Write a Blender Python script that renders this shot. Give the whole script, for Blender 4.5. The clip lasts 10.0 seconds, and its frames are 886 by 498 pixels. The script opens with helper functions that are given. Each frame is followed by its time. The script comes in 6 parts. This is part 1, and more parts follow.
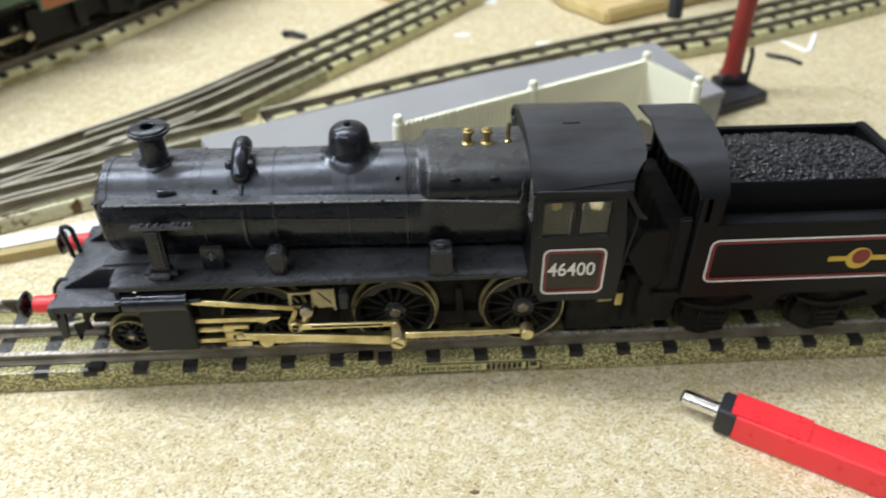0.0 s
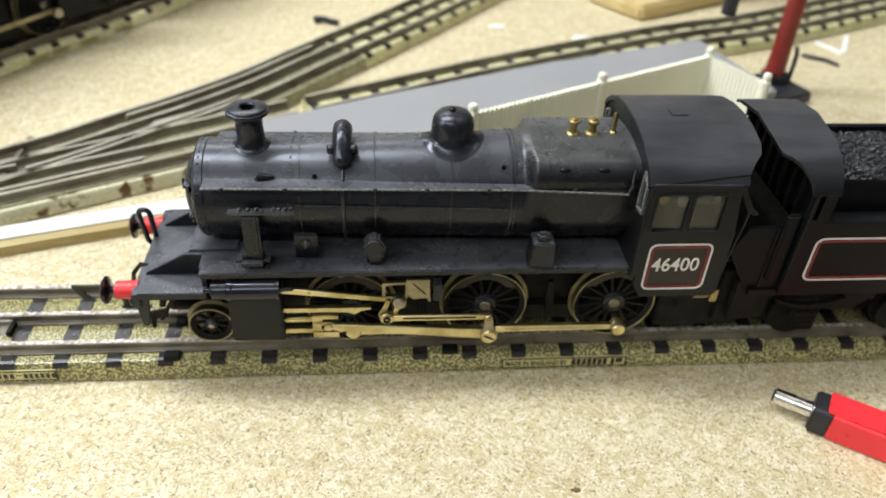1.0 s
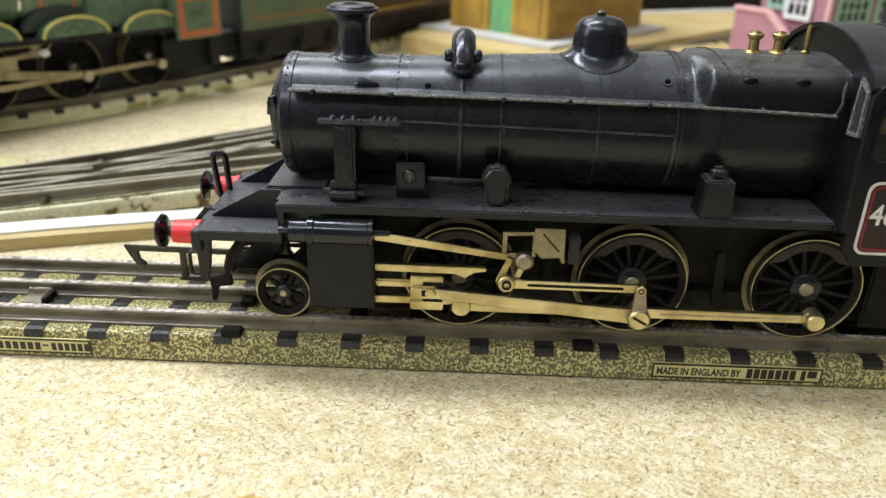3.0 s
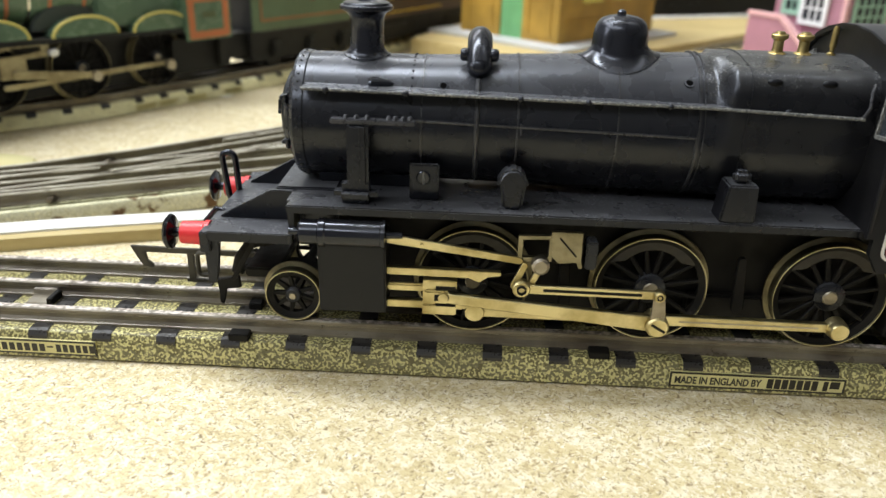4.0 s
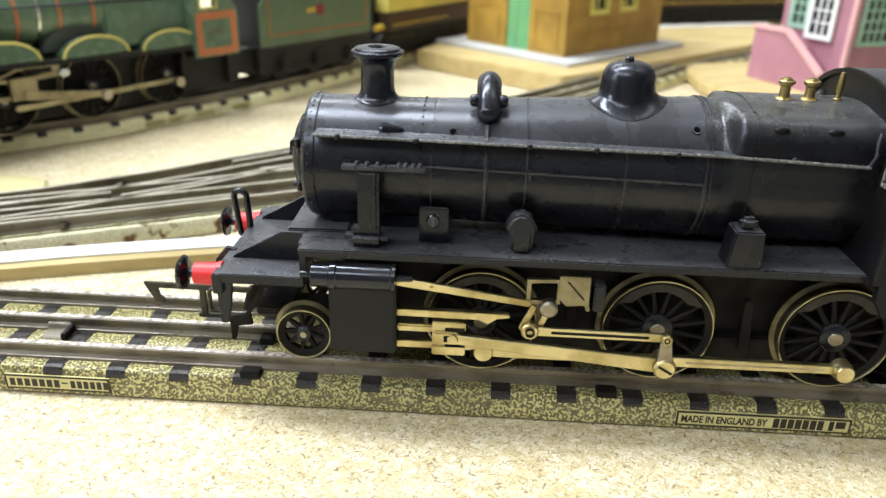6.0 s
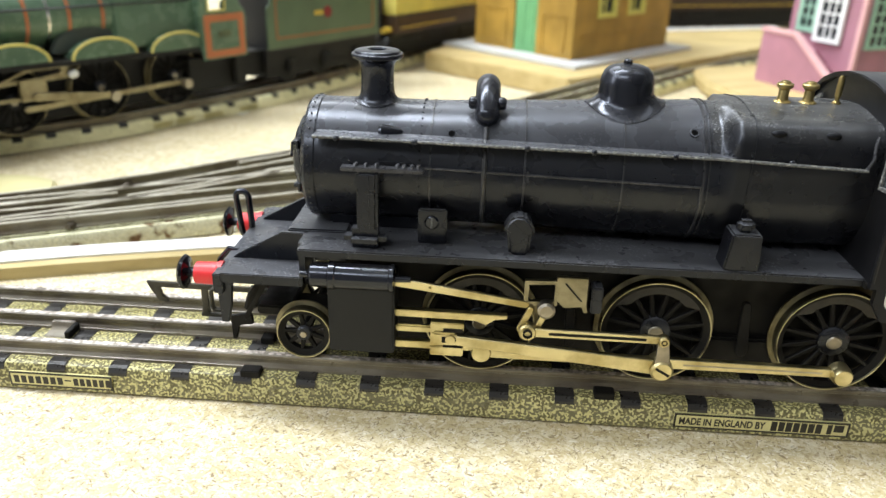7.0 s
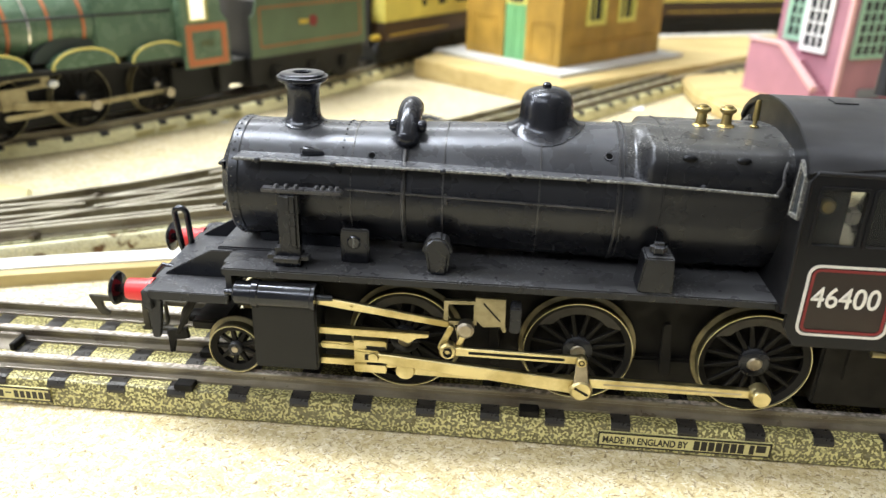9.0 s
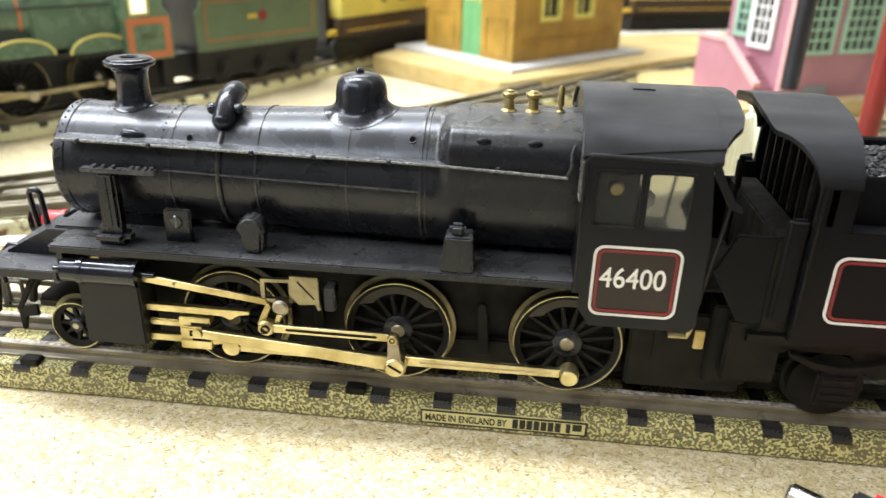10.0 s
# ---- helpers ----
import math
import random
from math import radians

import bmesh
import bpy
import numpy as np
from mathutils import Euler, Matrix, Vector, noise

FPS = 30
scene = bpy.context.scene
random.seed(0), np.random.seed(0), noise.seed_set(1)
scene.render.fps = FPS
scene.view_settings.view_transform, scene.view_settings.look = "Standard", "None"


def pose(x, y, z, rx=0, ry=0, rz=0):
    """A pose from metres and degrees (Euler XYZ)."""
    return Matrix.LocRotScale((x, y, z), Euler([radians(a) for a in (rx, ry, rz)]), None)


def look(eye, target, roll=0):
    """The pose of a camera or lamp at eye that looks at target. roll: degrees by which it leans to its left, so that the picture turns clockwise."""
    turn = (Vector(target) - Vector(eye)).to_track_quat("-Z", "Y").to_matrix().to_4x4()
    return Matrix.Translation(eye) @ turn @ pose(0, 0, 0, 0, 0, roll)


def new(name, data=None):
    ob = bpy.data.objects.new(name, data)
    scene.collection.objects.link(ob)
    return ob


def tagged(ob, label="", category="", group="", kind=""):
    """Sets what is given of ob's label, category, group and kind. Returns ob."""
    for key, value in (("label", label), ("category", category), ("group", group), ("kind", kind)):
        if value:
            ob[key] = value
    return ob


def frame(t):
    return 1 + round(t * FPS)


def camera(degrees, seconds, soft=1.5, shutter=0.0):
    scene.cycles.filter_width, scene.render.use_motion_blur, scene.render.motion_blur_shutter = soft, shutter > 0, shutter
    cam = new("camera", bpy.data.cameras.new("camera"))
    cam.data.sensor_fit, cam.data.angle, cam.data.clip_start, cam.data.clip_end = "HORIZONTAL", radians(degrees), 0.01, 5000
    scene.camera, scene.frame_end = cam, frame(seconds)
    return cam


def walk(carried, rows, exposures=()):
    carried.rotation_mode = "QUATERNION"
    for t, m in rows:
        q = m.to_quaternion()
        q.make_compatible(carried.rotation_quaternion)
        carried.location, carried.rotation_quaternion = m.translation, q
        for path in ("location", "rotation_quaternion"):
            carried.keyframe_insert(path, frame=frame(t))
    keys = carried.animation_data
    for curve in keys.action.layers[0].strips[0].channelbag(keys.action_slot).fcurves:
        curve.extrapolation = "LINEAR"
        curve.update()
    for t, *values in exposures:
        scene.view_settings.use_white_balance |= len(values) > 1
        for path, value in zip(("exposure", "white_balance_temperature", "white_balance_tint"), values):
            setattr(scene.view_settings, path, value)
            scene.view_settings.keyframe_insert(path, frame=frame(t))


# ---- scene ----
# ---- camera ----
cam = camera(61.24, 10.0, soft=1.4, shutter=0.2)
cam.data.dof.use_dof, cam.data.dof.focus_distance, cam.data.dof.aperture_fstop = True, 0.126, 23
PATH = [
    (0, (0.06367, -0.13689, 0.12939), (0.07182, 0.02290, 0.00939), -0.21),
    (0.2, (0.05291, -0.13887, 0.12717), (0.06019, 0.02114, 0.00740), 0.03),
    (0.5, (0.03955, -0.13916, 0.12594), (0.04847, 0.02068, 0.00606), 0.67),
    (1, (0.03783, -0.13250, 0.12587), (0.05314, 0.02604, 0.00491), 2.56),
    (1.5, (0.03540, -0.12668, 0.12313), (0.05161, 0.03180, 0.00222), 4.13),
    (2, (0.03191, -0.13095, 0.11168), (0.04405, 0.03724, 0.00414), 4.65),
    (2.2, (0.02925, -0.13065, 0.10120), (0.03562, 0.04183, 0.00015), 2.56),
    (3.3, (0.03172, -0.12269, 0.07110), (0.02530, 0.05997, -0.01009), 1.58),
    (3.5, (0.03220, -0.12282, 0.07091), (0.02638, 0.05965, -0.01077), 1.68),
    (4, (0.02937, -0.12144, 0.07241), (0.02245, 0.06096, -0.00933), 1.68),
    (4.5, (0.02916, -0.12035, 0.07835), (0.02078, 0.06272, -0.00172), 1.32),
    (5, (0.03096, -0.12142, 0.07784), (0.02132, 0.06118, -0.00318), 1.34),
    (5.5, (0.02973, -0.12014, 0.07813), (0.02051, 0.06245, -0.00295), 1.47),
    (5.7, (0.02841, -0.11975, 0.07877), (0.02022, 0.06243, -0.00335), 1.59),
    (6.8, (0.02944, -0.12076, 0.07970), (0.01959, 0.06142, -0.00223), 1.66),
    (7, (0.03022, -0.12063, 0.07951), (0.01943, 0.06165, -0.00208), 1.60),
    (7.5, (0.03316, -0.11921, 0.07887), (0.02215, 0.06307, -0.00271), 1.77),
    (8, (0.03774, -0.11922, 0.07950), (0.02526, 0.06293, -0.00214), 1.60),
    (8.5, (0.04098, -0.11930, 0.08108), (0.02760, 0.06288, -0.00034), 1.51),
    (9, (0.04520, -0.11995, 0.08348), (0.03032, 0.06208, 0.00196), 1.48),
    (9.5, (0.05893, -0.12020, 0.08291), (0.04318, 0.06175, 0.00138), 1.24),
    (9.8, (0.07158, -0.12019, 0.08399), (0.05336, 0.06098, 0.00126), 1.22),
    (10, (0.07818, -0.12119, 0.08287), (0.05942, 0.06039, 0.00117), 1.49),
]

walk(cam, [(t, look(eye, target, roll)) for t, eye, target, roll in PATH], [(0.0, -0.26, 6150, 10), (1.0, -0.24, 6350, 10), (2.0, -0.24, 6400, 10), (3.5, -0.13, 6400, 10), (4.5, -0.02, 6300, 10), (5.5, 0.18, 6250, 10), (7.0, 0.20, 6200, 10), (9.0, 0.47, 6450, 10), (10.0, 0.57, 6500, 10)])

# ---- light: a closed workshop room with ceiling tubes and added fills ----
world = bpy.data.worlds.new("room_air")
world.use_nodes = True
world.node_tree.nodes["Background"].inputs[0].default_value = (0.9, 0.95, 1.0, 1)
world.node_tree.nodes["Background"].inputs[1].default_value = 0.05
scene.world = world


def area_lamp(name, eye, target, width, depth, watts, colour):
    data = bpy.data.lights.new(name, "AREA")
    data.shape, data.size, data.size_y, data.energy, data.color = "RECTANGLE", width, depth, watts, colour
    ob = new(name, data)
    ob.matrix_world = look(eye, target)
    return ob


area_lamp("ceiling_tube_back", (-0.78, 0.26, 1.44), (-0.78, 0.20, 0), 1.5, 0.32, 43, (0.94, 0.97, 0.99))
area_lamp("ceiling_tube_front", (-0.85, -1.15, 1.44), (-0.20, 0.0, 0), 1.5, 0.18, 14, (0.94, 0.97, 0.99))
# Two added fill lamps: one lifts the background, one the cab roof.
area_lamp("ceiling_tube_far", (-0.75, 1.35, 1.44), (-0.70, 1.15, 0), 1.5, 0.18, 16, (0.94, 0.97, 0.99))
area_lamp("ceiling_tube_end", (0.75, 0.0, 1.40), (0.75, 0.05, 0), 0.8, 0.16, 2, (0.97, 0.985, 1.0))
area_lamp("wall_tube", (-1.15, -0.30, 0.75), (0, 0, 0), 0.10, 1.0, 8.0, (0.95, 0.975, 1.0))

# ---- materials ----
MM = 0.001
RAIL = 7.4  # height of the rail datum over the board, in mm


class Mat:
    """A small wrapper round a node material."""

    def __init__(self, name, colour=(0.5, 0.5, 0.5), rough=0.5, metal=0.0, spec=0.5):
        self.m = bpy.data.materials.new(name)
        self.m.use_nodes = True
        self.t = self.m.node_tree
        self.b = self.t.nodes["Principled BSDF"]
        self.b.inputs["Base Color"].default_value = (*colour, 1)
        self.b.inputs["Roughness"].default_value = rough
        self.b.inputs["Metallic"].default_value = metal
        self.b.inputs["Specular IOR Level"].default_value = spec

    def node(self, kind, **values):
        n = self.t.nodes.new(kind)
        for k, v in values.items():
            n.inputs[k.replace("_", " ")].default_value = v
        return n

    def link(self, a, b):
        self.t.links.new(a, b)

    def turned(self, scale, angle):
        """Coordinates turned about z first and stretched afterwards."""
        tc = self.t.nodes.new("ShaderNodeTexCoord")
        mp = self.t.nodes.new("ShaderNodeMapping")
        mp.vector_type = "TEXTURE"
        mp.inputs["Scale"].default_value = [1 / k for k in scale]
        mp.inputs["Rotation"].default_value = (0, 0, radians(angle))
        self.link(tc.outputs["Object"], mp.inputs[0])
        return mp.outputs[0]

    def coords(self, scale=(1, 1, 1), turn=(0, 0, 0), world=False):
        tc = self.t.nodes.new("ShaderNodeNewGeometry" if world else "ShaderNodeTexCoord")
        mp = self.t.nodes.new("ShaderNodeMapping")
        mp.inputs["Scale"].default_value = scale
        mp.inputs["Rotation"].default_value = [radians(a) for a in turn]
        self.link(tc.outputs["Position" if world else "Object"], mp.inputs[0])
        return mp.outputs[0]

    def noise(self, scale, detail=3.0, where=None, rough=0.55):
        n = self.node("ShaderNodeTexNoise", Scale=scale, Detail=detail, Roughness=rough)
        self.link(where or self.coords(), n.inputs["Vector"])
        return n.outputs["Fac"]

    def specks(self, scale, where=None):
        n = self.node("ShaderNodeTexVoronoi", Scale=scale)
        self.link(where or self.coords(), n.inputs["Vector"])
        return n.outputs["Distance"]

    def ramp(self, fac, stops, hard=False):
        n = self.t.nodes.new("ShaderNodeValToRGB")
        n.color_ramp.interpolation = "CONSTANT" if hard else "LINEAR"
        while len(n.color_ramp.elements) < len(stops):
            n.color_ramp.elements.new(0.5)
        for e, (p, c) in zip(n.color_ramp.elements, stops):
            e.position = p
            e.color = (*c, 1) if isinstance(c, tuple) else (c, c, c, 1)
        self.link(fac, n.inputs[0])
        return n.outputs[0]

    def mix(self, fac, a, b, mode="MIX"):
        n = self.t.nodes.new("ShaderNodeMix")
        n.data_type, n.blend_type = "RGBA", mode
        for socket, v in ((n.inputs[0], fac), (n.inputs[6], a), (n.inputs[7], b)):
            if isinstance(v, (int, float)):
                socket.default_value = v
            elif isinstance(v, tuple):
                socket.default_value = (*v, 1)
            else:
                self.link(v, socket)
        return n.outputs[2]

    def math(self, op, a, b=0.0):
        n = self.t.nodes.new("ShaderNodeMath")
        n.operation = op
        for socket, v in zip(n.inputs, (a, b)):
            if isinstance(v, (int, float)):
                socket.default_value = v
            else:
                self.link(v, socket)
        return n.outputs[0]

    def upward(self):
        """How far the surface faces up, 0 to 1."""
        g = self.t.nodes.new("ShaderNodeNewGeometry")
        s = self.t.nodes.new("ShaderNodeSeparateXYZ")
        self.link(g.outputs["Normal"], s.inputs[0])
        return self.math("MAXIMUM", s.outputs[2], 0.0)

    def random(self):
        return self.t.nodes.new("ShaderNodeObjectInfo").outputs["Random"]

    def colour(self, socket):
        self.link(socket, self.b.inputs["Base Color"])
        return self

    def rough(self, socket):
        self.link(socket, self.b.inputs["Roughness"])
        return self

    def bump(self, height, strength=0.3, distance=0.0002):
        n = self.node("ShaderNodeBump", Strength=strength, Distance=distance)
        self.link(height, n.inputs["Height"])
        self.link(n.outputs[0], self.b.inputs["Normal"])
        return self


def make_black(name, base, rough, dust=0.5, spec=0.5, dust_sheen=(0.36, 0.355, 0.35), sheen_veil=0.06):
    """Moulded black plastic with handling shine, grain, settled specks in drifts and a thin dusty layer that also
    paints ceiling sheen on top faces.
    """
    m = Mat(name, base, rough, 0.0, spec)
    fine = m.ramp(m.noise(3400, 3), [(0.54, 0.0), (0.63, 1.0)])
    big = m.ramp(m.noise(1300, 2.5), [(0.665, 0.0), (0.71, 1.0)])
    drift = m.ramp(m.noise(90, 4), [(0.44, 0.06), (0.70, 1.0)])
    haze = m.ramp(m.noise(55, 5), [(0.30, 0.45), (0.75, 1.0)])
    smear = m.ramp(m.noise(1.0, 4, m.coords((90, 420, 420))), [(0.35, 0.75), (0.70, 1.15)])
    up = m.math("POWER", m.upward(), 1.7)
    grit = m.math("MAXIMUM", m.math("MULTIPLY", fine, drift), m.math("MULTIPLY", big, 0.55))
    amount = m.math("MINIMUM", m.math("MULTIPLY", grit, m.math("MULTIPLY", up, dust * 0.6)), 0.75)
    # Lightens upward faces: part settled dust, part ceiling sheen put into the colour.
    sheen_film = m.math("MULTIPLY", m.math("MULTIPLY", m.math("MULTIPLY", haze, smear), up), sheen_veil)
    m.colour(m.mix(m.math("MAXIMUM", amount, sheen_film), base, dust_sheen))
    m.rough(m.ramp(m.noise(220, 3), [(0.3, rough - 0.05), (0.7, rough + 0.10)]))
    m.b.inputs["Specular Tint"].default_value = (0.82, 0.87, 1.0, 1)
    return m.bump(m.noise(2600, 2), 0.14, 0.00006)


# Last value: strength of the top-face layer, dust and painted sheen together.
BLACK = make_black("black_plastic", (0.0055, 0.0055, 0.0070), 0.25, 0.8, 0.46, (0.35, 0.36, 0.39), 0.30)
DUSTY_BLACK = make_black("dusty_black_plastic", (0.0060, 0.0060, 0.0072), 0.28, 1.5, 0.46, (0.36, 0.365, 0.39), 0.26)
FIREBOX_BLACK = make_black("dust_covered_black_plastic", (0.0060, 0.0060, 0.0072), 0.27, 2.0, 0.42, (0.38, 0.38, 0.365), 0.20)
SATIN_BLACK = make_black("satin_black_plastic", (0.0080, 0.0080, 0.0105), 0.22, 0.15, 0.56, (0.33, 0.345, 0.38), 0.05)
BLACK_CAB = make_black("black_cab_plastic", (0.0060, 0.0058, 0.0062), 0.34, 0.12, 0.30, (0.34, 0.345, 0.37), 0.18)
# Darker copy of the black plastic: the tender's fainter light is painted in.
SHADED_BLACK = make_black("shaded_black_plastic", (0.0045, 0.0043, 0.0045), 0.34, 0.3, 0.15, (0.33, 0.345, 0.385), 0.045)
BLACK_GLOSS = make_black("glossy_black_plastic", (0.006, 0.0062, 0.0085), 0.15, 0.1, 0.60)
FRAME_BLACK = Mat("dull_black_metal", (0.0070, 0.0062, 0.0050), 0.6, 0.0, 0.20)
FRAME_BLACK.rough(FRAME_BLACK.ramp(FRAME_BLACK.noise(300), [(0.3, 0.45), (0.7, 0.75)]))

# Frame black lifted to grey: lens haze over the green train is painted in.
HAZED_FRAME = make_black("hazed_frame_metal", (0.020, 0.019, 0.016), 0.55, 1.5, 0.3, (0.22, 0.21, 0.18), 0.2)


def make_metal(name, light, dark, rough, scale=160, metal=1.0):
    m = Mat(name, light, rough, metal)
    m.colour(m.ramp(m.noise(scale, 5), [(0.32, dark), (0.6, light)]))
    m.rough(m.ramp(m.noise(scale * 2.3, 4), [(0.3, rough - 0.08), (0.75, rough + 0.16)]))
    return m


ROD = make_metal("plated_rod_metal", (0.70, 0.615, 0.35), (0.36, 0.29, 0.125), 0.36, 150)
TYRE = make_metal("plated_tyre_metal", (0.54, 0.50, 0.32), (0.30, 0.26, 0.15), 0.34)
DULL_ROD = make_metal("dull_rod_metal", (0.46, 0.41, 0.26), (0.25, 0.21, 0.125), 0.50, 160)
DULL_TYRE = make_metal("dull_tyre_metal", (0.50, 0.45, 0.29), (0.28, 0.24, 0.14), 0.45)
BRASS = make_metal("turned_brass", (0.54, 0.43, 0.185), (0.34, 0.25, 0.09), 0.32)
BRACKET = make_metal("tarnished_bracket_metal", (0.30, 0.27, 0.18), (0.15, 0.13, 0.075), 0.36, 260)
STEEL = make_metal("bright_steel", (0.82, 0.80, 0.76), (0.66, 0.64, 0.60), 0.18)
HOOK = make_metal("blackened_hook_metal", (0.075, 0.068, 0.050), (0.03, 0.027, 0.02), 0.5, 240, 0.4)
CRANK = make_metal("grey_crank_metal", (0.46, 0.42, 0.34), (0.26, 0.23, 0.18), 0.4)


def make_rail(name, side, side_dark, top, scale=110, rub=1100):
    """Drawn tinplate rail: dull brown-grey flanks, the running top rubbed bright in streaks."""
    m = Mat(name, side, 0.4, 0.15)
    flank = m.ramp(m.noise(scale, 5), [(0.35, side_dark), (0.65, side)])
    worn = m.math("MULTIPLY", m.math("POWER", m.upward(), 8.0), m.ramp(m.noise(rub, 4), [(0.42, 0.15), (0.60, 1.0)] if rub > 500 else [(0.30, 0.40), (0.75, 0.90)]))
    spot = m.t.nodes.new("ShaderNodeSeparateXYZ")
    m.link(m.coords(), spot.inputs[0])
    worn = m.math("MULTIPLY", worn, m.math("GREATER_THAN", spot.outputs[2], 0.0066))
    m.colour(m.mix(worn, flank, top))
    m.rough(m.ramp(m.noise(300, 4), [(0.3, 0.24), (0.7, 0.48)]))
    return m


RAILM = make_rail("tinned_rail", (0.21, 0.185, 0.135), (0.10, 0.08, 0.055), (0.70, 0.62, 0.56))
RAILM2 = make_rail("dull_rail", (0.25, 0.225, 0.155), (0.11, 0.082, 0.052), (0.52, 0.49, 0.40), 70, 90)
DARKM = make_metal("dark_steel", (0.20, 0.17, 0.13), (0.09, 0.075, 0.055), 0.45)


def make_paint(name, colour, rough=0.45, vary=0.12, scale=60):
    m = Mat(name, colour, rough)
    low = tuple(c * (1 - vary) for c in colour)
    high = tuple(min(1.0, c * (1 + vary)) for c in colour)
    m.colour(m.ramp(m.noise(scale, 4), [(0.3, low), (0.7, high)]))
    m.rough(m.ramp(m.noise(scale * 4, 3), [(0.3, rough - 0.06), (0.7, rough + 0.1)]))
    return m


RED = make_paint("red_paint", (0.72, 0.03, 0.035), 0.35)
MAROON = make_paint("maroon_line", (0.20, 0.014, 0.018), 0.45)
PANEL_BLACK = make_paint("maroon_black_panel", (0.016, 0.009, 0.008), 0.45, 0.2)
WHITE_LINE = make_paint("white_line", (0.72, 0.70, 0.66), 0.5)
LETTER = make_paint("white_lettering", (0.78, 0.76, 0.70), 0.5, 0.04)
GOLD = make_paint("gold_transfer", (0.60, 0.42, 0.05), 0.5)
GREEN = make_paint("green_loco_enamel", (0.120, 0.195, 0.125), 0.24, 0.22)
GREEN_DULL = make_paint("green_tender_enamel", (0.090, 0.142, 0.080), 0.36, 0.20)
ORANGE = make_paint("orange_lining", (0.52, 0.17, 0.065), 0.4)
YELLOW_BEAD = make_paint("brass_beading", (0.66, 0.58, 0.16), 0.35)
CREAM_COACH = make_paint("cream_coach_paint", (0.72, 0.62, 0.14), 0.35)
BROWN_COACH = make_paint("brown_coach_paint", (0.045, 0.022, 0.012), 0.35)
TAN_WALL = make_paint("tan_brick_paint", (0.38, 0.228, 0.038), 0.5, 0.26, 70)
MINT = make_paint("mint_green_paint", (0.17, 0.42, 0.185), 0.5)
LIME = make_paint("yellow_green_paint", (0.70, 0.66, 0.16), 0.5)
STRIP_WHITE = make_paint("worn_white_face", (0.66, 0.66, 0.64), 0.7, 0.20, 55)
WHITE_CARD = make_paint("white_card", (0.82, 0.82, 0.81), 0.7, 0.06)
# White card toned down: the shade on the plinth is in this colour.
PLINTH_SHADED = make_paint("shaded_white_card", (0.52, 0.525, 0.515), 0.7, 0.10)
PINK = make_paint("pink_paint", (0.41, 0.195, 0.245), 0.6, 0.14)
PINK_LIGHT = make_paint("pale_pink_coping", (0.72, 0.42, 0.42), 0.6, 0.08)
CREAM_FENCE = make_paint("cream_plastic", (0.86, 0.85, 0.68), 0.5, 0.06)
GREY_PLATFORM = make_paint("grey_platform_card", (0.27, 0.27, 0.275), 0.6, 0.05, 25)
GREY_CAST = make_paint("grey_casting", (0.26, 0.28, 0.32), 0.4)
DARK_RED = make_paint("dark_red_post", (0.22, 0.022, 0.016), 0.4)
BLACK_PAINT = make_paint("black_paint", (0.020, 0.020, 0.024), 0.4)
RED_PLUG = make_paint("red_plastic", (0.78, 0.035, 0.045), 0.3, 0.05)
RUBBER = make_paint("black_rubber", (0.016, 0.016, 0.02), 0.45)
WALL_PAINT = make_paint("pale_wall_paint", (0.38, 0.38, 0.38), 0.8, 0.05, 3)
CEIL_PAINT = make_paint("white_ceiling_paint", (0.80, 0.80, 0.78), 0.85, 0.04, 3)
FLOOR_PAINT = make_paint("grey_floor", (0.30, 0.29, 0.28), 0.6, 0.15, 4)
DARK_GLASS = make_paint("dark_window_glass", (0.03, 0.035, 0.04), 0.12, 0.1)

GLASS = Mat("cab_glazing", (0.80, 0.79, 0.70), 0.10)
GLASS.b.inputs["Transmission Weight"].default_value = 0.985
GLASS.b.inputs["IOR"].default_value = 1.38

COAL = Mat("moulded_coal", (0.014, 0.014, 0.016), 0.28)
COAL.bump(COAL.noise(900, 3), 0.5, 0.0003)
COAL.rough(COAL.ramp(COAL.noise(500), [(0.3, 0.32), (0.7, 0.6)]))


